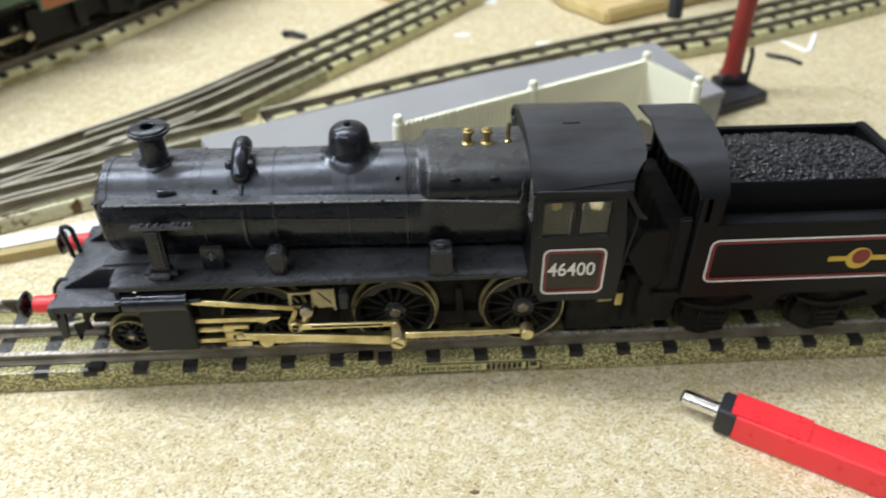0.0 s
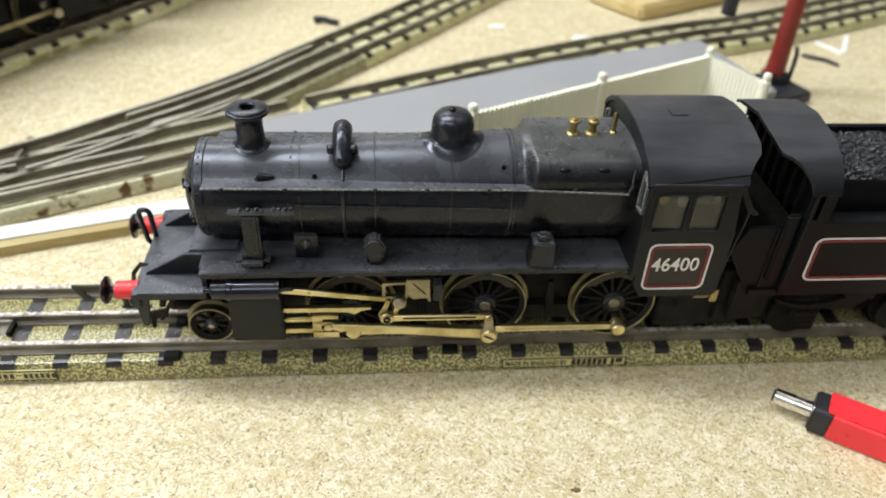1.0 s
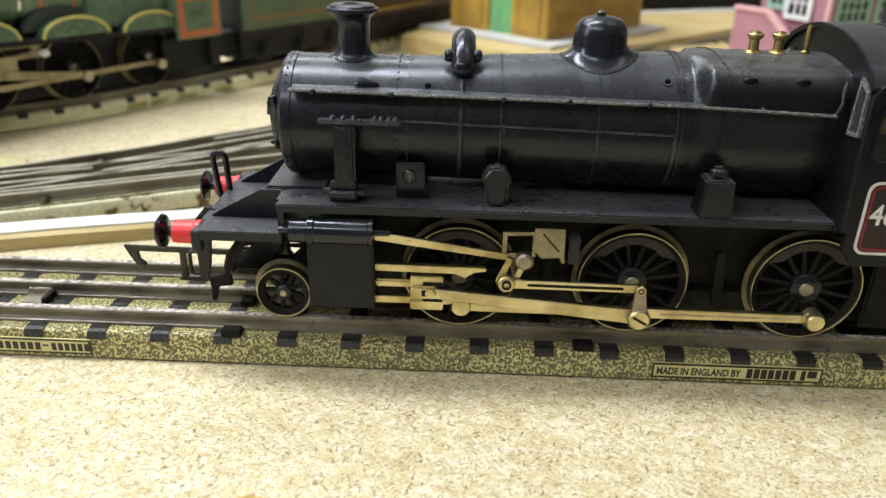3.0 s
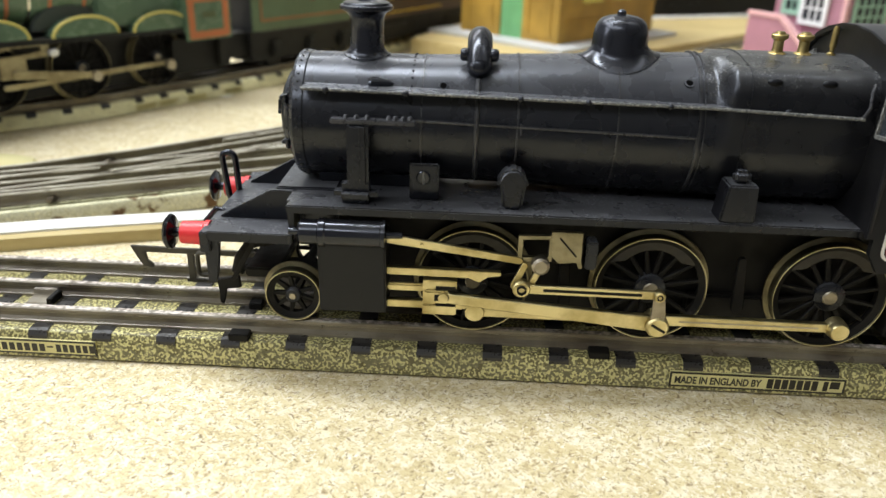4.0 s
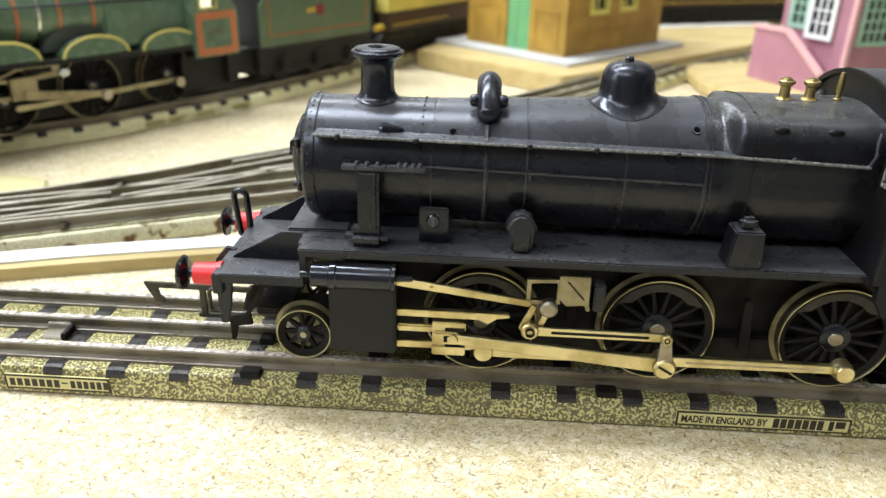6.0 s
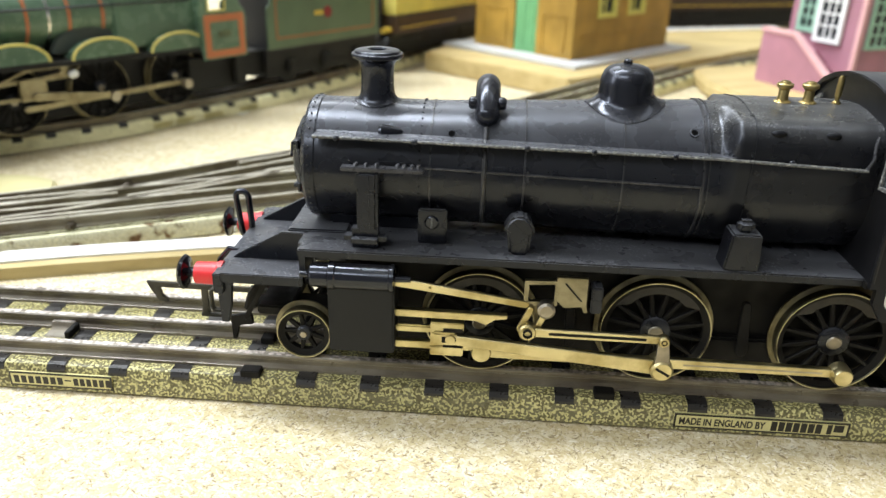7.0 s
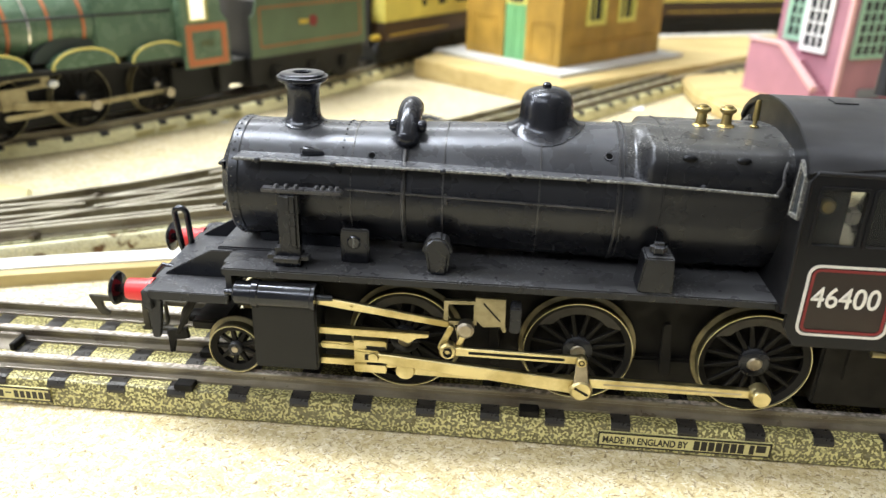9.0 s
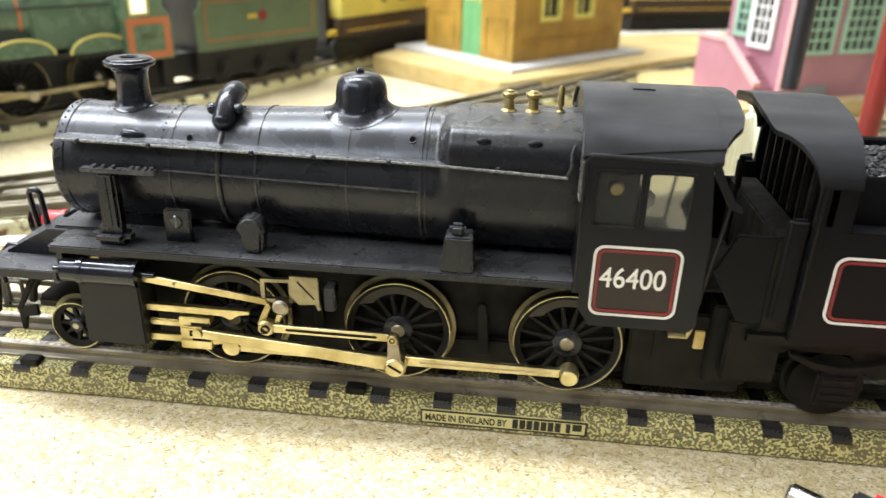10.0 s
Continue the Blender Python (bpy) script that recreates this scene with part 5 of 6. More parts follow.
cells = [[coal.verts.new((125.2 + 40.8 * i / nx, -11.6 + 23.2 * j / ny, 39.0 + 2.3 * math.sin(math.pi * j / ny) + 1.3 * math.sin(math.pi * min(1, i / nx * 1.1)) + rng.uniform(-0.35, 0.35))) for j in range(ny + 1)] for i in range(nx + 1)]
for i in range(nx):
    for j in range(ny):
        coal.faces.new((cells[i][j], cells[i + 1][j], cells[i + 1][j + 1], cells[i][j + 1]))
for k in range(1500):
    x, y = rng.uniform(125.8, 165.2), rng.uniform(-11.0, 11.0)
    z = 39.0 + 2.3 * math.sin(math.pi * (y + 11.6) / 23.2) + 1.3 * math.sin(math.pi * min(1, (x - 125.2) / 40.8 * 1.1))
    lump = bmesh.new()
    bmesh.ops.create_icosphere(lump, subdivisions=1, radius=rng.uniform(0.3, 0.72))
    for v in lump.verts:
        v.co *= rng.uniform(0.75, 1.2)
    bmesh.ops.transform(lump, matrix=Matrix.Translation((x, y, z)) @ Euler((rng.uniform(0, 6), rng.uniform(0, 6), 0)).to_matrix().to_4x4(), verts=lump.verts)
    coal = merge(coal, lump)
tagged(part("coal", coal, COAL, tender, "glinting moulded black coal load", smooth=False), kind="stuff")

# ---- the points and the tracks behind ----
LINE_S = smooth_line([(-330, -68), (-150, 21), (-91, 50), (-68, 61), (-43, 73.5), (-29, 80.5), (19.6, 106), (38, 115), (58.6, 126), (94.6, 144), (161, 173.5), (200, 187), (237, 203), (290, 228), (380, 270), (520, 340)])
LINE_T = smooth_line([(-330, -66), (-150, 23), (-93, 54), (-73, 68), (-57.5, 80), (-43, 93), (-28, 106), (-10, 124), (8.5, 147), (20.5, 161.5), (39, 183.5), (59, 208.5), (98, 258), (140, 312), (178, 352), (260, 425), (380, 520)])
split = [p for p in LINE_S if p.x <= 14]
rest = [p for p in LINE_S if p.x >= 12]
points = thing("track_points", "worn grey tinplate points with rusty cream edge beside the main line", "track", group="tracks of the layout")
part("edge", sweep(bed_profile(13.4, 4.6), split), CREAM_EDGE, points, "cream painted folded edge chipped to rust")
part("bed", sweep([(-12.6, 4.55), (-12.6, 5.0), (12.0, 5.0), (12.0, 4.55)], split), GREY_BED, points)
branch = [p for p in LINE_T if p.x <= 22]
part("bed", sweep([(-14.2, 0.0), (-13.4, 4.7), (13.4, 4.7), (14.2, 0.0)], branch), GREY_BED, points)
for line, offsets in ((split, (-9.5, 0, 9.5)), (branch, (-9.5, -0.2, 9.3))):
    for o in offsets:
        part("rail", sweep(rail_profile(o, 7.9, 4.9), line), RAILM2, points)
for a, b, o in ((0, 0.55, -6.3), (0.25, 0.8, 6.4)):
    some = split[int(a * len(split)):int(b * len(split))]
    part("check_rail", sweep(rail_profile(o, 7.7, 4.9), some), RAILM2, points)
for a, b, o in ((0.35, 0.75, 6.2), (0.55, 0.95, -6.4)):
    some = branch[int(a * len(branch)):int(b * len(branch))]
    part("check_rail", sweep(rail_profile(o, 7.7, 4.9), some), RAILM2, points)
part("tie_bar", box(-74.5, -72.5, 45, 86, 5.4, 6.4, 0.3), DARKM, points)
part("frog_plate", prism([(-40, 84), (-18, 96), (-12, 112), (-38, 96)], "z", 5.0, 6.6, 0.3), RAILM2, points)
track(rest, "tinplate track with printed ballast running past the grey platform", LITHO2, RAILM2, 12.0, 2.0)
track([p for p in LINE_T if p.x >= 20], "tinplate track with printed ballast curving away from the points", LITHO2, RAILM2, 12.0, 3.0)
LINE_D = smooth_line([(-300, -90), (-225, 22), (-190, 69), (-161, 107), (-144, 127), (-118, 151), (-104.5, 170), (-89, 191), (-72, 218), (-48, 265), (-24, 328), (2, 400), (18, 480), (26, 570), (30, 700)])
far_track = track(LINE_D, "curved tinplate track with printed ballast under the green train", LITHO3, RAILM2, 11.6, 4.0)
for k in (44, 48, 52, 57):
    p, q = LINE_D[k], LINE_D[k + 1]
    ahead = (q - p).normalized()
    side = Vector((ahead.y, -ahead.x, 0))
    a, b = p + side * 13.3, p + side * 13.3 + ahead * 9
    bm = bmesh.new()
    quad = [bm.verts.new(v) for v in (a + side * 0.66 + Vector((0, 0, 0.9)), b + side * 0.66 + Vector((0, 0, 0.9)), b + side * 0.42 + Vector((0, 0, 3.1)), a + side * 0.42 + Vector((0, 0, 3.1)))]
    bm.faces.new(quad)
    bmesh.ops.solidify(bm, geom=bm.faces[:], thickness=0.25)
    part("maker_panel", bm, YELLOW_LABEL, far_track)

# ---- white-faced wooden strip lying on the board ----
strip = thing("wooden_strip", "white faced wooden strip lying loose between the tracks", "wood strip")
part("core", sweep([(-4.2, 0.0), (-4.2, 3.0), (4.2, 3.0), (4.2, 0.0)], smooth_line([(-86, 28.6), (-60, 37.2), (-24, 47.5), (20, 58.0)])), WOOD_STRIP, strip)
part("white_face", sweep([(-4.4, 3.0), (-4.4, 3.5), (1.8, 3.5), (1.8, 3.0)], smooth_line([(-83, 30.2), (-60, 38.0), (-24, 48.3), (20, 58.8)])), STRIP_WHITE, strip, "white face with grey stains")

# ---- platform, fence and post ----
platform = thing("platform", "plain grey station platform slab beside the track", "platform")
outline = [(-2, 77), (40, 97), (98, 123), (163, 146), (175, 100), (22, 26)]
part("deck", prism(outline, "z", 13.4, 16.2, 0.4), GREY_PLATFORM, platform)
part("base", prism([(76 + (x - 76) * 0.993, 96 + (y - 96) * 0.993) for x, y in outline], "z", 0, 13.4, 0.2), GREY_PLATFORM, platform)
fence = thing("platform_fence", "cream plastic paling fence along the grey platform", "fence")


def fence_run(x0, y0, x1, y1, posts):
    n = round(math.hypot(x1 - x0, y1 - y0) / 1.45)
    a = math.degrees(math.atan2(y1 - y0, x1 - x0))
    bm = prism([(-0.62, 17.2), (0.62, 17.2), (0.62, 35.9), (0.0, 36.7), (-0.62, 35.9)], "y", -0.5, 0.5)
    bmesh.ops.transform(bm, matrix=Matrix.Scale(MM, 4), verts=bm.verts)
    me = bpy.data.meshes.new("slat")
    bm.to_mesh(me)
    bm.free()
    me.materials.append(CREAM_FENCE.m)
    for k in range(n + 1):
        s = new("slat", me)
        s.parent = fence
        s.matrix_basis = pose((x0 + (x1 - x0) * k / n) * MM, (y0 + (y1 - y0) * k / n) * MM, 0, 0, 0, a)
    for z in (19.5, 33.5):
        part("cross_rail", sweep([(-1.1, z - 0.9), (-1.1, z + 0.9), (-0.3, z + 0.9), (-0.3, z - 0.9)], [Vector((x0, y0, 0)), Vector((x1, y1, 0))]), CREAM_FENCE, fence)
    for x, y in posts:
        part("post", lathe([(1.5, 16.2), (1.5, 36.6), (0.9, 37.0), (1.2, 37.5), (1.3, 38.2), (1.0, 38.9), (0.01, 39.2)], (x, y, 0), "z", 14), CREAM_FENCE, fence)


fence_run(61, 43, 138.5, 81.5, [(61, 43), (100, 62.5), (138.5, 81.5)])
fence_run(138.5, 81.5, 148.5, 62.5, [(148.5, 62.5)])

post = thing("red_signal_post", "dark red painted post on a black base plate", "post", 191.5, 134.5)
part("base_plate", prism([(-14, -24), (12, -11), (8, 1), (-4, 8)], "z", 0, 4.2, 0.8), BLACK_PAINT, post)
part("socket", prism([(-5, -5), (5, -5), (5, 4), (-3, 5)], "z", 4.0, 8.5, 1.0), BLACK_PAINT, post)
part("column", lathe([(4.2, 7.5), (3.8, 9.5), (3.5, 14), (3.2, 90)], (0, 0, 0), "z", 24), DARK_RED, post, "dark red column")
part("ladder_stub", tube([(6.2, -1.0, 4), (6.6, -0.5, 15), (5.6, -0.5, 18)], 0.9, 8), BLACK_PAINT, post)
part("arm", box(-36.5, 3, -19.5, -15.5, 88, 91, 0.5, box(-2, 3, -19.5, 2, 88, 91, 0.5)), BLACK_PAINT, post)
part("hanging_rod", tube([(-33.5, -17.5, 37), (-33.5, -17.5, 90)], 2.6, 16), BLACK_PAINT, post, "dark blue-black hanging rod")

# ---- power plug in front ----
plug = thing("power_plug", "red plastic power plug with black collar and steel barrel", "plug", 122.3, -26.6, 3.55, -34)
part("barrel", lathe([(1.05, 0.2), (1.6, 0.2), (1.8, 0.4), (1.8, 8.2), (1.0, 8.2)], (0, 0, 0), "x", 32), STEEL, plug, "bright steel barrel")
part("tip_insulator", lathe([(0.5, -0.15), (1.3, -0.15), (1.45, 0.3), (1.45, 1.0)], (0, 0, 0), "x", 24), RUBBER, plug)
part("collar", prism(rounded(-3.5, 3.5, -3.5, 3.5, 1.0), "x", 8.0, 12.0, 0.4), RUBBER, plug, "black collar")
part("body", prism(rounded(-3.55, 3.55, -3.5, 3.55, 0.7), "x", 11.9, 42, 0.3), RED_PLUG, plug, "red moulded body")
part("body_lip", prism([(-3.0, 3.5), (3.6, 3.5), (3.6, 3.9), (-3.0, 3.9)], "x", 10.6, 26, 0.12), RED_PLUG, plug)

# ---- point lever and oddments ----
lever_slab = part("lever_slab", prism([(-160, 58), (-110, 69), (-103, 74), (-99, 83), (-102, 89.5), (-110, 92), (-160, 92)], "z", 0, 2.2, 0.6), make_paint("tan_card", (0.50, 0.45, 0.225), 0.6))
tagged(lever_slab, "thin tan packing piece beside the points", "packing")
lever = thing("point_lever", "grey cast point lever housing with a bright round boss", "lever", -129, 69.5, 2.2, 28)
plate = [(-13, 0), (-13, 1.2), (-7.0, 3.4)] + arc(0, 4.0, 3.9, 150, 30, 10) + [(7.0, 3.0), (11.5, 1.4), (11.5, 0), (6, 0), (4.6, 0.8), (-4.6, 0.8), (-6, 0)]
part("side_plate", prism(plate, "y", -3.8, -2.6, 0.2), GREY_CAST, lever)
part("drum", prism([(-6.8, 0.0)] + arc(0, 1.6, 6.8, 180, 0, 24) + [(6.8, 0.0), (4.9, 0.0)] + arc(0, 1.6, 4.9, 0, 180, 18) + [(-4.9, 0.0)], "y", -2.0, 2.6, 0.2), GREY_CAST, lever, "grey ribbed half drum")
part("core", prism(arc(0, 1.6, 4.6, 180, 0, 18) + [(4.6, 0.0), (-4.6, 0.0)], "y", -2.4, 1.8, 0.3), GREY_CAST, lever)
part("foot", prism(rounded(-14, 13, -2.4, 4.4, 2.0), "z", 0, 1.1, 0.3), GREY_CAST, lever)
part("boss", lathe([(0.01, -4.9), (0.9, -4.9), (1.35, -4.5), (1.35, -3.7)], (0, 0, 4.3), "y", 18), STEEL, lever, "bright pivot boss")
part("nut", lathe([(0.01, 7.6), (2.2, 7.6), (2.6, 8.0), (2.6, 10.6), (2.2, 11.0), (0.01, 11.0)], (0, 0.6, 2.7), "x", 6), GREY_CAST, lever)
clip = part("loose_track_clip", tube([(8, 203.5, 1.4), (11.5, 202.5, 2.2), (15, 201, 1.6), (18, 200, 1.2)], 1.3, 8, ellipsoid((8.5, 203.2, 1.7), 2.0, 1.7, 1.7)), BLACK_PAINT)
tagged(clip, "small black metal clip lying on the board", "clip")
rng = random.Random(11)
for x, y, w in ((127, 187, 5), (90, 200, 4), (-80, 188, 7), (103, 246, 9)):
    o = part("paper_scrap", prism([(x - w, y - w * 0.35), (x + w * 0.8, y - w * 0.5), (x + w, y + w * 0.3), (x - w * 0.6, y + w * 0.45)], "z", 0.0, 0.5, 0.1), WHITE_CARD)
    tagged(o, "small white scrap lying on the chipboard", "scrap", "scraps on the board")

for (x0, y0), (x1, y1) in (((235, 184), (241, 171)), ((254, 192), (242, 172))):
    o = part("plastic_strip", sweep([(-1.0, 0.0), (-1.0, 0.6), (1.0, 0.6), (1.0, 0.0)], [Vector((x0, y0, 0)), Vector((x1, y1, 0))]), WHITE_CARD)
    tagged(o, "narrow white plastic strip lying on the board", "strip", "scraps on the board")
wire = part("bent_wire", tube([(221, 168, 0.8), (224, 164, 1.4), (228, 163, 1.0), (232, 157, 0.8)], 0.8, 8), BLACK_PAINT)
tagged(wire, "short bent dark wire lying on the board", "wire")
OCHRE, UMBER = make_paint("ochre_glue", (0.50, 0.30, 0.05), 0.4, 0.3, 400), make_paint("brown_stain", (0.16, 0.09, 0.035), 0.5, 0.3, 400)
for x, y, size, paint, look_of in ((3.0, -46.9, 2.2, OCHRE, "small dried ochre glue drop on the chipboard"), (17.7, -49.6, 1.3, OCHRE, "small dried ochre glue drop on the chipboard"),
                                   (74.5, -46.4, 0.9, UMBER, "tiny dark brown drop dried on the chipboard"), (81.4, -50.2, 0.7, OCHRE, "small dried ochre glue drop on the chipboard")):
    blob = [(x + size * (1.0 + 0.16 * math.sin(3 * k + x) + 0.12 * math.cos(5 * k)) * math.cos(math.pi * k / 10), y + size * (0.5 + 0.14 * math.sin(2 * k + y)) * math.sin(math.pi * k / 10)) for k in range(20)]
    drop = part("glue_drop", prism(blob, "z", 0.0, 0.3, 0.1), paint)
    tagged(drop, look_of, "glue drop", "drops on the board")

# ---- the green train ----
green = thing("green_locomotive", "green enamelled model express locomotive with orange lining", "locomotive", 0, 0, RAIL, 57)
GC = 182.0
FADED_GOLD = make_paint("faded_gold_bars", (0.10, 0.12, 0.05), 0.4)
for s, r in ((28.0, 11.2), (58.8, 11.2), (89.8, 11.2)):
    for y, f in ((GC - 11.0, -1), (GC + 11.0, 1)):
        driver_wheel("driving_wheel", green, s, y, 11.3, r, 16, f, 2.6, tyre=DULL_TYRE)
for s in (6.8, -14.0):
    for y, f in ((GC - 10.8, -1), (GC + 10.8, 1)):
        driver_wheel("bogie_wheel", green, s, y, 5.6, 5.0, 10, f, 1.4, tyre=DULL_TYRE)
part("main_frame", box(-22, 118, GC - 7, GC + 7, 2.2, 22, 0.3), HAZED_FRAME, green)
part("boiler", lathe([(0.01, -2), (11.0, -2), (11.3, 0), (11.6, 40), (12.6, 75), (12.8, 98), (0.01, 98)], (0, GC, 37.5), "x", 56), GREEN, green, "glossy green boiler with orange bands")
part("smokebox", lathe([(0.01, -30), (8, -29.5), (11.2, -28), (11.4, -27), (11.4, -1.6), (11.0, -1.6)], (0, GC, 37.5), "x", 48), BLACK_PAINT, green, "black smokebox")
part("firebox", prism([(GC - 12.9, 24), (GC - 12.9, 42), (GC - 11.5, 46.5), (GC - 7, 49.8), (GC, 51), (GC + 7, 49.8), (GC + 11.5, 46.5), (GC + 12.9, 42), (GC + 12.9, 24)], "x", 66, 101, 0.8), GREEN, green)
for s in (-0.6, 17.0, 36.8, 51.0, 63.0):
    r = float(np.interp(s, [0, 40, 75], [11.3, 11.6, 12.6]))
    part("boiler_band", lathe([(r - 0.2, s - 0.7), (r + 0.14, s - 0.6), (r + 0.14, s + 0.6), (r - 0.2, s + 0.7)], (0, GC, 37.5), "x", 56), ORANGE, green, "orange lined boiler band")
part("boiler_band", lathe([(11.3, 43.4), (11.9, 43.5), (11.9, 44.4), (11.3, 44.5)], (0, GC, 37.5), "x", 56), STEEL, green)
for y in (GC - 13.0, GC + 13.0):
    part("handrail", tube([(-26, y + (0.6 if y < GC else -0.6), 41.0), (98, y, 39.6)], 0.4, 8), BLACK_PAINT, green)
part("running_plate", prism([(-34, 21.4), (20, 22.2), (118, 19.4), (118, 20.9), (20, 24.0), (-34, 24.0)], "y", GC - 15.6, GC + 15.6, 0.2), HAZED_FRAME, green)
for y0, y1, e in ((GC - 15.4, GC - 9.0, GC - 15.6), (GC + 9.0, GC + 15.4, GC + 15.6)):
    for c, w, z0, top in ((28.6, 11.6, 23.6, 30.3), (60.2, 12.2, 22.9, 29.3), (90.6, 12.2, 22.0, 28.4)):
        curve = [(c - w * math.cos(math.pi * k / 16), z0 + (top - z0) * math.sin(math.pi * k / 16)) for k in range(17)]
        sp = part("splasher", prism(curve, "y", y0, y1, 0.1), GREEN, green)
        part("beading", tube([(x, e + (0.3 if y0 < GC else -0.3), z) for x, z in curve], 0.55, 8), YELLOW_BEAD, sp, "pale brass splasher beading")
    c, w = 56.8, 13.6
    curve = [(c - w * math.cos(math.pi * k / 16), 25.0 + 8.4 * math.sin(math.pi * k / 16)) for k in range(17)]
    part("inner_splasher", prism(curve, "y", min(GC - 10.4, y0 + 4.0) if y0 < GC else y0, y1 if y0 < GC else GC + 10.4, 0.4), make_paint("dark_green_grey", (0.05, 0.065, 0.06), 0.4), green)
    cy0, cy1 = (GC - 16.4, GC - 9.5) if y0 < GC else (GC + 9.5, GC + 16.4)
    cyl = part("cylinder", prism(rounded(3.4, 16.4, 11.6, 23.2, 0.8), "y", cy0, cy1, 0.3), BLACK_PAINT, green)
    f0, f1 = (cy0 - 0.2, cy0 + 0.2) if y0 < GC else (cy1 - 0.2, cy1 + 0.2)
    for x in (4.4, 6.2, 13.6, 15.4):
        part("lining", box(x - 0.35, x + 0.35, f0, f1, 11.9, 22.9), ORANGE, cyl)
    near = y0 < GC
    yo = lambda a, b: (GC - b, GC - a) if near else (GC + a, GC + b)
    part("slide_bar", box(16.4, 46, *yo(12.6, 13.6), 17.2, 18.6, 0.2), DULL_ROD, green)
    part("slide_bar", box(16.4, 38, *yo(12.6, 13.6), 11.8, 13.0, 0.2), DULL_ROD, green)
    gear = ring_plate([(18, 16.6), (47, 18.6), (47, 22.0), (34, 22.2)], [(22, 17.4), (44, 19.2), (44, 20.8), (34, 21.0)], "y", *yo(12.4, 13.4))
    part("gear_frame", gear, DULL_ROD, green)
    part("crosshead", box(29, 38, *yo(12.4, 14.6), 11.4, 18.6, 0.3), DULL_ROD, green)
    part("connecting_rod", bar((34, 12.6), (61.5, 9.0), 3.0, *yo(14.2, 15.2), 2.4, 0.2), DULL_ROD, green)
    part("coupling_rod", bar((30.6, 8.6), (92.4, 9.4), 2.0, *yo(13.0, 14.0), 1.8, 0.2), DULL_ROD, green)
    for x in (61.5, 92.4):
        part("crank_pin", lathe([(0.01, -1.0), (1.9, -1.0), (1.9, 1.4), (0.01, 1.4)], (x, (GC - 14.8) if near else (GC + 14.8), 8.6), "y", 18), CRANK, green)
    part("white_knob", ellipsoid((47.6, GC - 14.5 if near else GC + 14.5, 18.4), 1.9, 1.2, 1.4), WHITE_CARD, green)
    part("steam_pipe", tube([(2, GC - 13.6 if near else GC + 13.6, 27.5), (-9, GC - 13.8 if near else GC + 13.8, 27.5), (-12, GC - 13.0 if near else GC + 13.0, 30.5)], 1.3, 10), GREY_CAST, green)
# cab
for s in (-1, 1):
    y0, y1 = sorted((GC + s * 15.9, GC + s * 17.0))
    bm = box(100.0, 103.6, y0, y1, 16.6, 52)
    bm = box(103.6, 111.6, y0, y1, 16.6, 35.3, 0, bm)
    bm = box(103.6, 111.6, y0, y1, 44.5, 52, 0, bm)
    bm = box(111.6, 114.0, y0, y1, 16.6, 52, 0, bm)
    bm = prism([(114.0, 16.6), (121.5, 16.6), (121.5, 34.0), (118.5, 38.0), (118.0, 52), (114.0, 52)], "y", y0, y1, 0, bm)
    side = part("cab_side", bm, GREEN, green, smooth=False)
    a, b = sorted((GC + s * 16.95, GC + s * 17.15))
    part("cab_lining", ring_plate(rounded(101.2, 120.6, 17.2, 33.8, 1.0), rounded(104.0, 117.8, 20.0, 31.0, 0.6), "y", a, b), ORANGE, side, "broad orange lining")
    for k in range(4):
        part("number_bar", box(108.0 + 1.6 * k, 109.2 + 1.6 * k, a, b, 25.0, 27.4), FADED_GOLD, side)
    part("window_frame", ring_plate(rounded(103.2, 112.0, 34.9, 44.9, 0.5), rounded(104.0, 111.2, 35.7, 44.1, 0.4), "y", a, b), YELLOW_BEAD, side)
    part("cab_step", box(116, 121, *sorted((GC + s * 13, GC + s * 15.5)), 5, 16.4, 0.3), HAZED_FRAME, green)
part("cab_front", box(99.6, 100.6, GC - 15.9, GC + 15.9, 20, 52), GREEN, green)
part("cab_roof", prism([(GC - 17.2, 51.8), (GC - 10, 55.4), (GC, 56.4), (GC + 10, 55.4), (GC + 17.2, 51.8)], "x", 99, 121, 0.3), BLACK_PAINT, green)
part("cab_floor", box(100, 124, GC - 15, GC + 15, 18.5, 19.6), HAZED_FRAME, green)
# Oversized bar and added block fill bright gaps under the cab with dark.
part("drawbar", box(118, 138, GC - 9, GC + 9, 6, 16), HAZED_FRAME, green)
part("ashpan", box(96, 121, GC - 12, GC + 12, 3.5, 17, 0.3), HAZED_FRAME, green)

